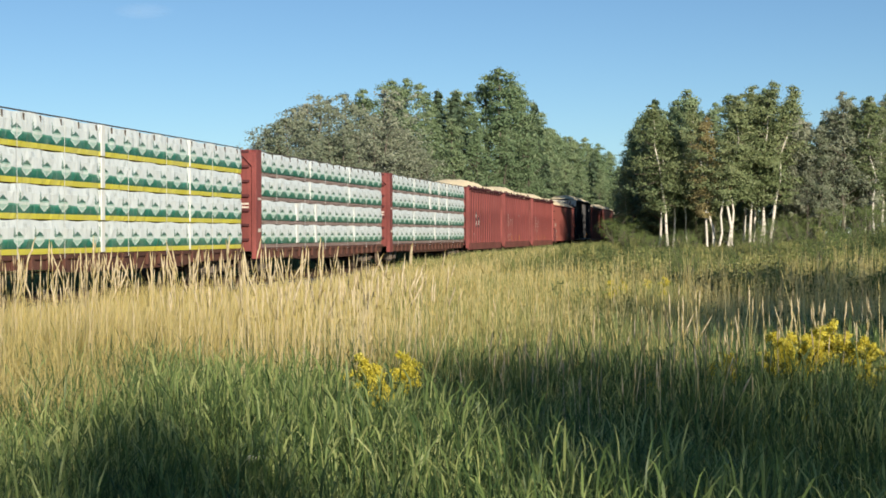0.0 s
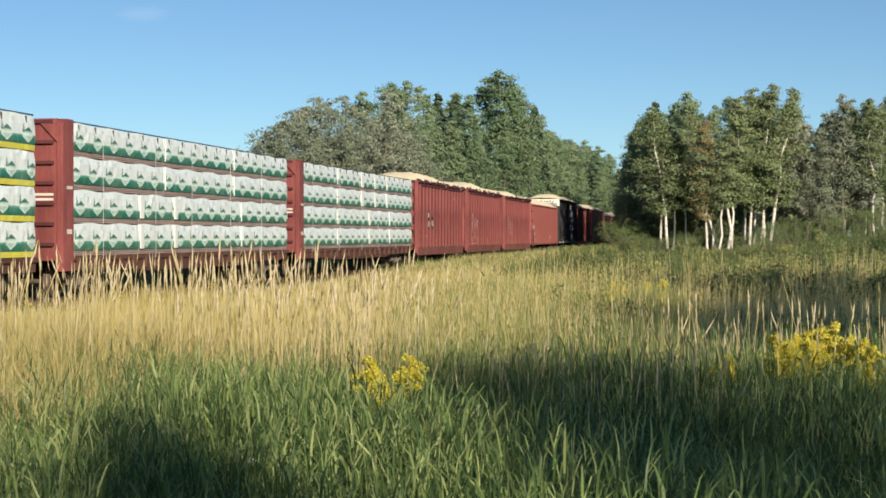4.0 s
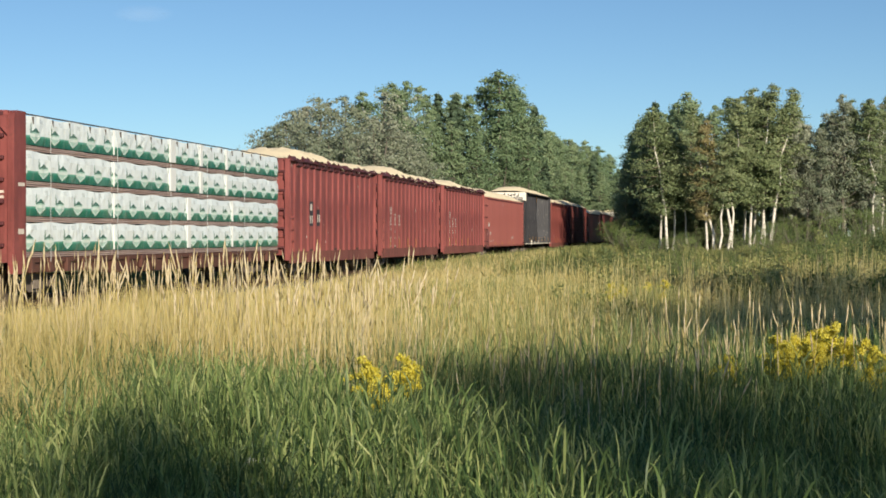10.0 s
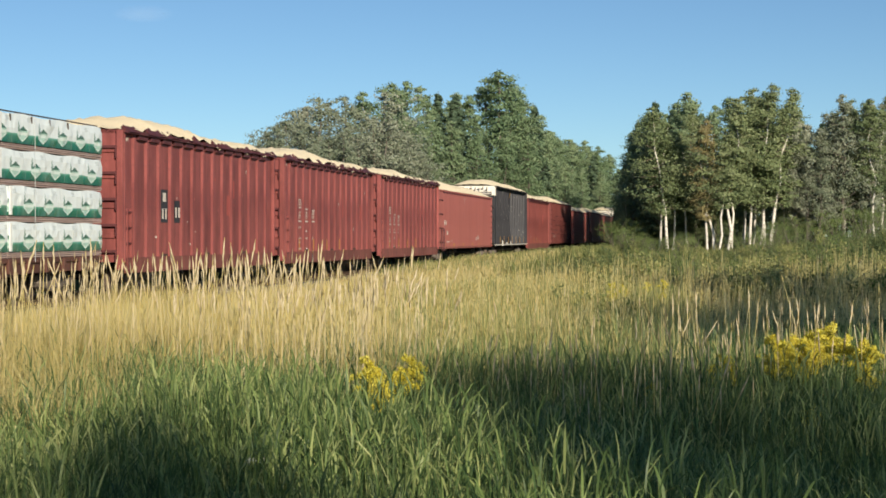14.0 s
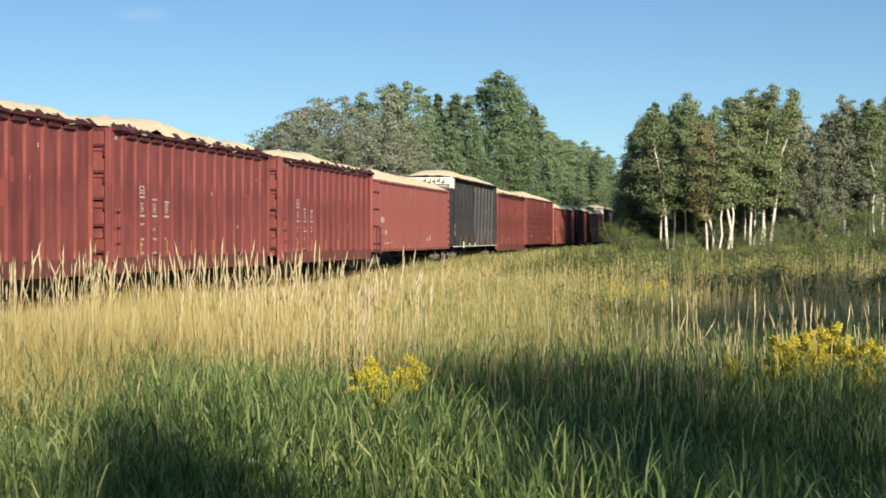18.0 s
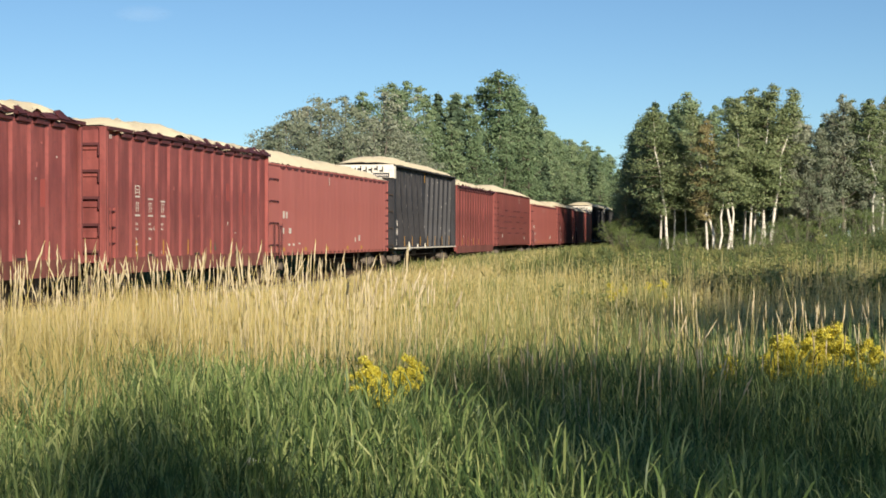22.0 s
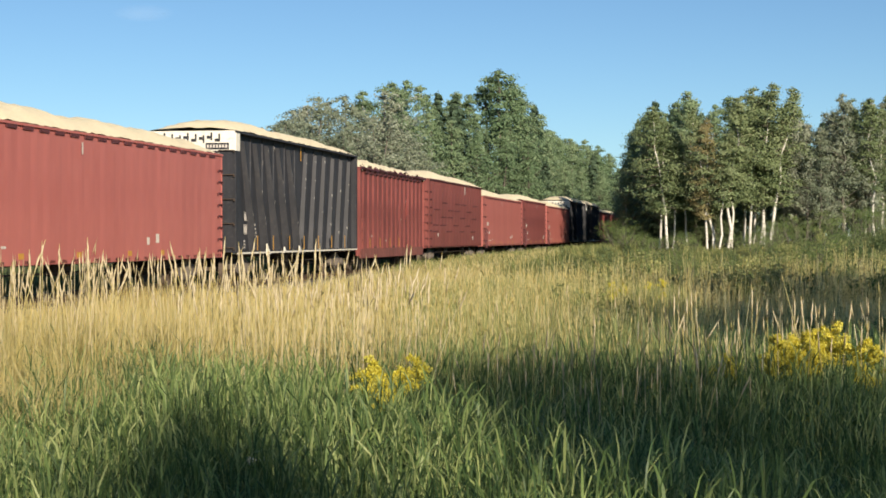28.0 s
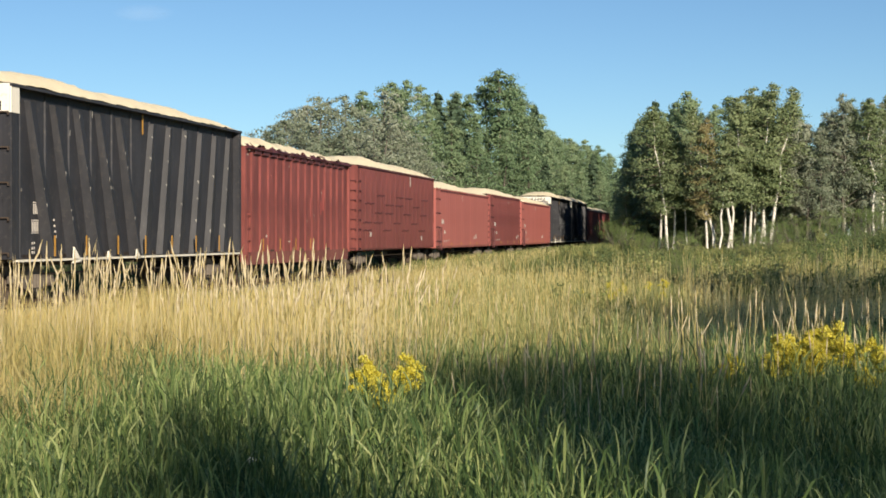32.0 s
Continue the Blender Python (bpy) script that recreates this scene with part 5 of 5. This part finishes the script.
def stem_mesh(name, x, y, h, head, thick, mat, rng, lean=0.10):
    """Thin stems with spindle-shaped seed heads."""
    n = len(x)
    z = ground_z(x, y)
    ly = rng.uniform(0, math.tau, n)
    l = rng.normal(0.05, lean, n) * h
    tx, ty = x + np.cos(ly) * l, y + np.sin(ly) * l
    tz = z + h
    mx, my, mz = x + (tx - x) * 0.5 * 0.8, y + (ty - y) * 0.5 * 0.8, z + h * 0.55
    w = 0.0012 + 0.00007 * y
    vs = np.zeros((n, 11, 3), dtype=np.float32)
    vs[:, 0] = np.stack([x - w, y, z], 1)
    vs[:, 1] = np.stack([x + w, y, z], 1)
    vs[:, 2] = np.stack([mx - w, my, mz], 1)
    vs[:, 3] = np.stack([mx + w, my, mz], 1)
    d = np.stack([tx - mx, ty - my, tz - mz], 1)
    d /= np.linalg.norm(d, axis=1)[:, None]
    top = np.stack([tx, ty, tz], 1)
    base = top - d * head[:, None]
    vs[:, 4] = base - np.stack([w, 0 * w, 0 * w], 1)
    vs[:, 5] = base + np.stack([w, 0 * w, 0 * w], 1)
    mid = top - d * head[:, None] * 0.55
    for k in range(3):
        a = ly + k * math.tau / 3
        vs[:, 6 + k] = mid + np.stack([np.cos(a) * thick, np.sin(a) * thick, 0 * thick], 1)
    vs[:, 9] = base
    vs[:, 10] = top
    i = np.arange(n)[:, None] * 11
    quads = np.concatenate([i + np.array((0, 1, 3, 2)), i + np.array((2, 3, 5, 4))])
    tris = np.concatenate([i + np.array(f) for f in ((9, 7, 6), (9, 8, 7), (9, 6, 8), (10, 6, 7), (10, 7, 8), (10, 8, 6))])
    return np_mesh(name, vs, quads, tris, [mat])


def dryness(x, y):
    """Share of dry grass: full on the left of the verge, thinning to the right."""
    r = 784 + 2827 * x / y
    p = np.clip(1.0 - (r - 560) / 620, 0.16, 1.0)
    return p * (0.05 + 0.95 * np.clip((y + 0.7 * np.sin(x * 2.1 + 0.6 * y) + 0.5 * np.sin(x * 5.3 - y) - 7.9 - 4.4 * np.clip(r / 480, 0, 1)) / 4.2, 0, 1))


def make_meadow():
    rng = np.random.default_rng(77)
    # broad green blades on the near verge
    x, y = wedge(42000, 3.6, 17, rng, 0.34, 0.6)
    keep = rng.random(len(x)) > dryness(x, y) * 0.8
    x, y = x[keep], y[keep]
    h = rng.uniform(0.55, 1.05, len(x)) * (0.92 + 0.12 * np.sin(x * 1.7 + y)) * (1 + 0.12 * np.clip((y - 8) / 3, 0, 1))
    ob = new("green_grass", blade_mesh("green_grass", x, y, h, rng.uniform(0.005, 0.013, len(x)), rng.uniform(0.02, 0.34, len(x)), GREEN_BLADE, rng))
    tagged(ob, "lush broad-bladed green grass along the verge", "grass", kind="stuff")
    # reed-like leaves that arch away from upright stems
    x, y = wedge(15000, 3.8, 14.5, rng, 0.34, 0.6)
    keep = rng.random(len(x)) > dryness(x, y) * 0.9
    x, y = x[keep], y[keep]
    tall = rng.uniform(0.6, 1.0, len(x)) * (0.92 + 0.12 * np.sin(x * 1.7 + y))
    stalk = np.repeat(np.arange(len(x)), 6)
    n = len(stalk)
    up = rng.uniform(0.25, 0.98, n) * tall[stalk]
    ob = new("reed_leaves", blade_mesh("reed_leaves", x[stalk], y[stalk], rng.uniform(0.12, 0.27, n), rng.uniform(0.006, 0.0125, n), rng.uniform(0.15, 0.75, n), REED_LEAF, rng, 0.25, up))
    tagged(ob, "arching bright green reed grass leaves on upright stems", "grass", kind="stuff")
    # low green leaves that hide the feet of the dry grass
    x, y = wedge(26000, 10.5, 20, rng, 0.32, 0.5)
    keep = rng.random(len(x)) > dryness(x, y) * 0.6
    x, y = x[keep], y[keep]
    ob = new("low_grass", blade_mesh("low_grass", x, y, rng.uniform(0.3, 0.72, len(x)), rng.uniform(0.008, 0.018, len(x)), rng.uniform(0.1, 0.7, len(x)), REED_LEAF, rng))
    tagged(ob, "lower green grass between the dry stems", "grass", kind="stuff")
    # green understorey further out
    x, y = wedge(70000, 11, 48, rng, 0.32, 0.5)
    keep = clear_of_track(x, y) & (rng.random(len(x)) > dryness(x, y) * 0.75)
    x, y = x[keep], y[keep]
    h = rng.uniform(0.4, 0.85, len(x)) * np.where((784 + 2827 * x / y > 1150) & (y > 15), 0.6, 1.0)
    ob = new("olive_grass", blade_mesh("olive_grass", x, y, h, rng.uniform(0.010, 0.022, len(x)), rng.uniform(0.1, 0.5, len(x)), OLIVE, rng))
    tagged(ob, "mixed olive green weeds and grass in the meadow", "grass", kind="stuff")
    # dry tawny grass
    x, y = wedge(240000, 9.5, 46, rng, 0.32, 0.45)
    keep = (rng.random(len(x)) < dryness(x, y)) & clear_of_track(x, y, 3.2)
    x, y = x[keep], y[keep]
    h = rng.uniform(0.55, 1.0, len(x)) * (0.94 + 0.08 * np.sin(x * 0.9 - y * 0.6)) * (1 + 0.42 * np.clip((-0.05 - x / y) / 0.15, 0, 1))
    ob = new("dry_grass", blade_mesh("dry_grass", x, y, h, rng.uniform(0.0045, 0.010, len(x)), rng.uniform(0.05, 0.45, len(x)), TAWNY, rng))
    tagged(ob, "tall tawny dry grass in evening sun", "grass", kind="stuff")
    x, y = wedge(16000, 11.8, 48, rng, 0.32, 0.4)
    keep = (rng.random(len(x)) < np.clip(dryness(x, y) + 0.40, 0, 1)) & clear_of_track(x, y, 3.2)
    x, y = x[keep], y[keep]
    h = rng.uniform(0.72, 1.12, len(x)) + 0.4 * (rng.random(len(x)) < 0.08)
    ob = new("seed_stems", stem_mesh("seed_stems", x, y, h, rng.uniform(0.10, 0.18, len(x)), rng.uniform(0.004, 0.008, len(x)), TAWNY, rng, 0.12))
    tagged(ob, "pale straw seed heads on thin nodding stems", "grass", kind="stuff")
    # upright yellow-green stalks where the dry grass thins out
    y = rng.uniform(12, 42, 17000)
    x = (700 + 520 * rng.random(17000) ** 1.25 - 784) / 2827 * y
    keep = clear_of_track(x, y, 3.2)
    x, y = x[keep], y[keep]
    ob = new("yellow_stalks", blade_mesh("yellow_stalks", x, y, rng.uniform(0.65, 1.12, len(x)), rng.uniform(0.005, 0.010, len(x)), rng.uniform(0.02, 0.2, len(x)), YELLOW_WEED, rng))
    tagged(ob, "upright yellow-green stalks thinning into the weeds", "grass", kind="stuff")
    # far meadow to the foot of the grove
    along_s, off = rng.uniform(-5, 70, 26000), 2.3 + 5.5 * rng.random(26000) ** 1.3
    x, y = TRACK0.x + ALONG.x * along_s + OUT.x * off, TRACK0.y + ALONG.y * along_s + OUT.y * off
    h = rng.uniform(0.45, 0.95, len(x)) * (1 - 0.25 * (off < 3.2))
    ob = new("trackside_grass", blade_mesh("trackside_grass", x, y, h, rng.uniform(0.012, 0.03, len(x)), rng.uniform(0.05, 0.4, len(x)), TAWNY, rng))
    tagged(ob, "dry yellow grass growing up to the ballast", "grass", kind="stuff")
    along_s, off = rng.uniform(-5, 130, 22000), -2.6 - 7.0 * rng.random(22000)
    x, y = TRACK0.x + ALONG.x * along_s + OUT.x * off, TRACK0.y + ALONG.y * along_s + OUT.y * off
    ob = new("far_side_brush", blade_mesh("far_side_brush", x, y, rng.uniform(0.7, 1.5, len(x)), rng.uniform(0.03, 0.06, len(x)), rng.uniform(0.05, 0.5, len(x)), FAR_GREEN, rng))
    tagged(ob, "dark green brush beyond the railway track", "brush", kind="stuff")
    along_s, off = rng.uniform(45, 165, 30000), 2.2 + 6.5 * rng.random(30000) ** 1.2
    x, y = TRACK0.x + ALONG.x * along_s + OUT.x * off, TRACK0.y + ALONG.y * along_s + OUT.y * off
    h = rng.uniform(0.4, 1.0, len(x))
    ob = new("trackside_weeds", blade_mesh("trackside_weeds", x, y, h, rng.uniform(0.02, 0.05, len(x)), rng.uniform(0.05, 0.5, len(x)), OLIVE, rng))
    tagged(ob, "tall olive weeds and straw beside the railway bank", "grass", kind="stuff")
    x, y = wedge(90000, 44, 175, rng, 0.31, 0.35)
    keep = clear_of_track(x, y, 3.5)
    x, y = x[keep], y[keep]
    h = rng.uniform(0.3, 0.75, len(x))
    # sunlit left and shaded right put into colour: straw left, mostly green right
    straw = np.sin(x * 0.55 + 1.0) + np.sin(y * 0.21 + x * 0.2) + rng.normal(0, 0.5, len(x)) > np.where(784 + 2827 * x / y > 1400, 1.4, 0.1)
    ob = new("far_meadow_straw", blade_mesh("far_meadow_straw", x[straw], y[straw], h[straw], rng.uniform(0.02, 0.05, straw.sum()), rng.uniform(0.5, 1.3, straw.sum()), YELLOW_WEED, rng))
    tagged(ob, "patches of yellowing straw, thickest where the far meadow is sunlit", "grass", kind="stuff")
    x, y, h = x[~straw], y[~straw], h[~straw]
    ob = new("far_meadow_grass", blade_mesh("far_meadow_grass", x, y, h, rng.uniform(0.02, 0.06, len(x)), rng.uniform(0.5, 1.4, len(x)), FAR_GREEN, rng))
    tagged(ob, "weedy olive and straw coloured meadow before the trees", "grass", kind="stuff")


make_meadow()


# ---- weed clumps on the rough meadow ----
def make_weeds():
    rng = np.random.default_rng(91)
    kinds = []
    for k in range(6):
        stalks, tips = [], []
        for _ in range(9):
            a, r = rng.uniform(0, math.tau), rng.uniform(0.05, 0.4)
            top = np.array((math.cos(a) * r, math.sin(a) * r, rng.uniform(0.6, 1.0)))
            stalks.append(((top[0] * 0.4, top[1] * 0.4, -0.05), top, 0.006, 0.003))
            q = rng.uniform(0.25, 1.0, (46, 1))
            tips.append(top * q * np.array((1, 1, 1)) + rng.normal(0, 0.055, (46, 3)))
        tv, tq = limb_tubes(stalks, 4)
        cv, cq = leaf_quads(np.concatenate(tips), 0.045, rng, 0.35)
        kinds.append(np_mesh("weed_clump", np.concatenate([tv, cv]), np.concatenate([tq, cq + len(tv)]), mats=[(WEED, OLIVE, YELLOW_WEED, FAR_GREEN, TAWNY, YELLOW_WEED)[k]]))
    places = []
    for k in range(620):
        d = 16 * (105 / 16) ** (rng.random() ** 0.9)
        x = px(1000 + 640 * rng.random() ** 0.8, d)
        if clear_of_track(np.array(x), np.array(d), 4.5):
            # shaded band deepened in colour: only low weeds of darker green here
            low = 15 < d < 32 and 784 + 2827 * x / d > 1130
            places.append((d, x, (0, 1, 3)[k % 3] if low else k % 6, rng.uniform(0.35, 0.7) if low else rng.uniform(0.45, 1.0), rng.uniform(0, 6)))
    for k in range(26):
        d = rng.uniform(33, 46)
        places.append((d, px((1050, 1250)[k % 2] + rng.uniform(0, 130), d), 2, rng.uniform(0.8, 1.2), rng.uniform(0, 6)))
    places.sort()
    for d, x, k, hgt, turn in places[:290]:
        t = tagged(new("weed_clump", kinds[k]), "leafy clump of waist-high meadow weeds", "weeds", "weed clumps in the meadow")
        t.matrix_world = Matrix.Translation((x, d, float(ground_z(x, d)))) @ Matrix.Rotation(turn, 4, "Z") @ Matrix.Diagonal((hgt * 1.2, hgt * 1.2, hgt, 1))
    # those farther off, joined
    for k, words in ((2, "yellow-green weeds scattered over the far meadow"), (3, "dark green weeds scattered over the far meadow")):
        me = kinds[k]
        co = np.empty(len(me.vertices) * 3, dtype=np.float32)
        me.vertices.foreach_get("co", co)
        co = co.reshape(-1, 3)
        quads = np.array([p.vertices[:] for p in me.polygons])
        vs, qs, n0 = [], [], 0
        for d, x, kk, hgt, turn in places[290:]:
            if kk == 2 if k == 2 else kk in (1, 3, 5):
                c, sn = math.cos(turn), math.sin(turn)
                p = co * hgt * 1.2
                vs.append(np.stack([p[:, 0] * c - p[:, 1] * sn + x, p[:, 0] * sn + p[:, 1] * c + d, p[:, 2] + float(ground_z(x, d))], 1))
                qs.append(quads + n0)
                n0 += len(co)
        ob = new("far_weeds", np_mesh("far_weeds", np.concatenate(vs), np.concatenate(qs), mats=[YELLOW_WEED if k == 2 else FAR_GREEN]))
        tagged(ob, words, "weeds", kind="stuff")


make_weeds()

# ---- goldenrod and single tall stems ----
SWAYING = []      # (thing, its place, phase)


def goldenrod_meshes(seed):
    rng = np.random.default_rng(seed)
    h = rng.uniform(0.95, 1.1)
    pts, segs = stem_path(h, 0.006, rng, (rng.normal(0, 0.05), rng.normal(0, 0.05)), 0.01, 5)
    cents = []
    for k in range(9):
        f = 0.85 + 0.15 * k / 9
        p0 = along(pts, f)
        a = rng.uniform(0, math.tau)
        r = 0.13 * (1.15 - (f - 0.85) * 5.0)
        p1 = p0 + np.array((math.cos(a) * r, math.sin(a) * r, 0.05))
        segs.append((p0, p1, 0.003, 0.0015))
        q = rng.random((120, 1))
        arch = np.array((0, 0, 0.05)) * np.sin(q * math.pi)
        cents.append(p0 + (p1 - p0) * q + arch + rng.normal(0, 0.011, (120, 3)))
    tv, tq = limb_tubes(segs, 5)
    fv, fq = leaf_quads(np.concatenate(cents), 0.0078, rng, 0.8)
    lv, lq, n = [], [], 0
    for k in range(34):
        f = rng.uniform(0.15, 0.82)
        p0 = along(pts, f)
        a = rng.uniform(0, math.tau)
        d = np.array((math.cos(a), math.sin(a), rng.uniform(0.1, 0.6)))
        w = np.array((-math.sin(a), math.cos(a), 0)) * 0.009
        l = rng.uniform(0.07, 0.13)
        lv += [p0, p0 + d * l * 0.5 - w, p0 + d * l + np.array((0, 0, -0.03)), p0 + d * l * 0.5 + w]
        lq.append((n, n + 1, n + 2, n + 3))
        n += 4
    return np_mesh("stem", tv, tq, mats=[WEED]), np_mesh("flower_plume", fv, fq, mats=[GOLD]), np_mesh("foliage", np.array(lv), lq, mats=[WEED])


def make_goldenrod():
    rng = np.random.default_rng(31)
    kinds = [goldenrod_meshes(200 + k) for k in range(6)]
    spots = [(px(x, d), d, s) for x, d, s in ((638, 10.0, 1.02), (651, 10.1, 1.04), (661, 10.0, 0.98), (697, 10.0, 1.03), (706, 9.95, 0.99), (680, 9.8, 0.92), (672, 9.7, 0.87))]
    for k in range(24):
        x = 1362 + k * 6.4 + rng.uniform(-5, 5)
        spots.append((px(x, 11.4 + rng.uniform(-0.35, 0.35)), 11.4 + rng.uniform(-0.35, 0.35), (1.0 + 0.10 * (x - 1360) / 150) * rng.uniform(0.93, 1.03)))
    for x, d, s in ((1258, 11.6, 0.93), (1318, 11.5, 0.93), (1290, 12.2, 0.9), (1545, 11.0, 0.92), (1578, 11.0, 0.95), (1155, 12.0, 0.85), (1170, 11.4, 0.8), (1240, 11.8, 0.82), (1430, 10.2, 0.75), (1450, 9.6, 0.6)):
        spots.append((px(x, d), d, s))
    for x in range(1066, 1150, 9):
        spots.append((px(x, 30 + rng.uniform(-2, 2)), 30 + rng.uniform(-2, 2), rng.uniform(0.75, 1.0)))
    for x, y, s in spots:
        g = tagged(new("goldenrod_plant"), "goldenrod with bright yellow plume growing among grass", "wildflower", "goldenrod in the meadow")
        for name, me in zip(("stem", "flower_plume", "foliage"), kinds[int(rng.integers(0, 6))]):
            ob = new(name, me)
            ob.parent = g
        m = Matrix.Translation((x, y, float(ground_z(x, y)))) @ Matrix.Rotation(rng.uniform(0, 6), 4, "Z")
        s *= 0.90
        g.scale = (s, s, s)
        g.matrix_basis = m @ Matrix.Diagonal((s, s, s, 1))
        SWAYING.append((g, m, rng.uniform(0, 6)))


make_goldenrod()


def make_yarrow():
    rng = np.random.default_rng(53)
    for x, d, h in ((432, 8.3, 0.60), (446, 8.2, 0.63), (458, 8.4, 0.6), (845, 7.4, 0.5)):
        g = tagged(new("yarrow_plant"), "small white-flowered yarrow standing in green grass", "wildflower", "white wildflowers")
        pts, segs = stem_path(h, 0.004, rng, (0.04, 0.0), 0.01, 4)
        tv, tq = limb_tubes(segs, 5)
        fv, fq = leaf_quads(pts[-1] + rng.normal(0, 1, (60, 3)) * np.array((0.022, 0.022, 0.006)) * (1 if d < 20 else 4), 0.006 if d < 20 else 0.03, rng, 0.8)
        for name, me in (("stem", np_mesh("stem", tv, tq, mats=[WEED])), ("flower_head", np_mesh("flower_head", fv, fq, mats=[PETAL]))):
            new(name, me).parent = g
        g.location = (px(x, d), d, float(ground_z(px(x, d), d)))


make_yarrow()


def tall_stem_meshes(seed):
    rng = np.random.default_rng(seed)
    pts, segs = stem_path(1.0, 0.0024, rng, (rng.normal(0.03, 0.12), rng.normal(0, 0.10)), 0.006, 8)
    bend = rng.normal(0, 0.07)
    pts = [p + np.array((bend * max(0.0, p[2]) ** 3, 0, 0)) for p in pts]
    tv, tq = limb_tubes([(a, b, 0.0022, 0.0016) for a, b in zip(pts, pts[1:])], 4)
    fs = np.linspace(0.865, 1.0, 8)
    rad = [0.0009, 0.0030, 0.0043, 0.0047, 0.0044, 0.0036, 0.0024, 0.0005]
    ring = [along(pts, f) + rng.normal(0, 0.0012, 3) for f in fs]
    fv, fq = limb_tubes([(a, b, ra, rb) for a, b, ra, rb in zip(ring, ring[1:], rad, rad[1:])], 6)
    return np_mesh("stem", tv, tq, mats=[TAWNY]), np_mesh("seed_head", fv, fq, mats=[SEED])


def make_tall_stems():
    rng = np.random.default_rng(41)
    kinds = [tall_stem_meshes(300 + k) for k in range(12)]
    spots = [(rng.uniform(0, 760), rng.uniform(11.8, 17), rng.uniform(1.40, 1.76)) for _ in range(330)]
    spots += [(-10 + 690 * rng.random() ** 1.4, rng.uniform(11.5, 17), rng.uniform(1.42, 1.85)) for _ in range(95)]
    spots += [(rng.uniform(1150, 1568), rng.uniform(10.5, 15), rng.uniform(1.0, 1.42)) for _ in range(72)]
    spots += [(rng.uniform(700, 1150), rng.uniform(12, 20), rng.uniform(0.9, 1.25)) for _ in range(40)]
    spots += [(rng.uniform(820, 1340), rng.uniform(9.3, 12.5), rng.uniform(0.95, 1.25)) for _ in range(75)]
    order = rng.permutation(len(spots))
    rest = np.array([spots[i] for i in order[300:]])
    rx = (rest[:, 0] - 784) / 2827 * rest[:, 1]
    ob = new("tall_seed_grass", stem_mesh("tall_seed_grass", rx, rest[:, 1], rest[:, 2], rng.uniform(0.13, 0.22, len(rx)), rng.uniform(0.0045, 0.0075, len(rx)), SEED, rng, 0.11))
    tagged(ob, "tall pale pinkish seed heads above the dry grass", "grass", kind="stuff")
    for x, d, h in [spots[i] for i in order[:300]]:
        x = px(x, d)
        g = tagged(new("grass_stem"), "single tall straw-coloured grass stem with a feathery seed head", "grass", "tall seed stems")
        for name, me in zip(("stem", "seed_head"), kinds[int(rng.integers(0, 12))]):
            ob = new(name, me)
            ob.parent = g
        m = Matrix.Translation((x, d, float(ground_z(x, d)))) @ Matrix.Rotation(rng.uniform(0, 6), 4, "Z")
        g.scale = (h, h, h)
        SWAYING.append((g, m, rng.uniform(0, 6)))


make_tall_stems()


# ---- a wisp of cloud, far off ----
def make_cloud():
    m, nodes, links, bsdf = shader("thin_cloud")
    n = noise_tex(nodes, links, 0.012, 5, 0.6, (1, 1, 2.5))
    co = nodes.new("ShaderNodeTexCoord").outputs["Object"]
    ln = nodes.new("ShaderNodeVectorMath")
    ln.operation = "MULTIPLY"
    ln.inputs[1].default_value = (1 / 47, 1 / 14, 1 / 14)
    links.new(co, ln.inputs[0])
    le = nodes.new("ShaderNodeVectorMath")
    le.operation = "LENGTH"
    links.new(ln.outputs[0], le.inputs[0])
    soft = calc(nodes, links, "SUBTRACT", 1.0, le.outputs["Value"])
    a = calc(nodes, links, "MULTIPLY", calc(nodes, links, "MULTIPLY", soft, n), 0.14)
    a.node.use_clamp = True
    bsdf.inputs["Base Color"].default_value = (0.85, 0.85, 0.87, 1)
    bsdf.inputs["Roughness"].default_value = 1.0
    links.new(a, bsdf.inputs["Alpha"])
    bm = bmesh.new()
    bmesh.ops.create_icosphere(bm, subdivisions=3, radius=1.0)
    for v in bm.verts:
        v.co = Vector((v.co.x * 46, v.co.y * 10, v.co.z * 13))
    me = bpy.data.meshes.new("cloud")
    bm.to_mesh(me)
    bm.free()
    me.materials.append(m)
    ob = tagged(new("backdrop", me), "faint thin wisp of white cloud in clear sky", "cloud", kind="structure")
    d = 2400.0
    ob.location = (px(255, d), d, 1.55 + (418.6 - 25) / 2827 * d)
    ob.visible_shadow = False


make_cloud()


# ---- everything that moves ----
def motions():
    for car, s0 in CARS:
        walk(car, [(t, on_track(s0 - run(t))) for t in range(0, 33, 4)])
    for thing, m, ph in SWAYING:
        rows = []
        for k in range(33):
            a = 1.2 * math.sin(k * 1.9 + ph + m.translation.x * 0.4) + 0.8 * math.sin(k * 0.83 + ph * 2)
            rows.append((k, Matrix.Translation(m.translation) @ Matrix.Rotation(radians(a), 4, "Y") @ m.to_3x3().to_4x4()))
        walk(thing, rows)
    for tree, m, drift, ph in SHADE:
        rows = []
        for k in range(0, 33, 2):
            late = min(1.0, max(0.0, (k - 22) / 7))
            a = drift * late * late * (3 - 2 * late) + 0.45 * math.sin(k * 0.9 + ph)
            rows.append((k, Matrix.Translation(m.translation) @ Matrix.Rotation(radians(a), 4, "Y") @ m.to_3x3().to_4x4()))
        walk(tree, rows)
    # wheels: one turn in 2.64 m
    for w in WHEELSETS:
        x, y, z = w.location
        walk(w, [(k * 4 / 30, Matrix.Translation((x, y, z)) @ Matrix.Rotation(-run(k * 4 / 30) / 0.42, 4, "Y")) for k in range(0, 241)])


motions()
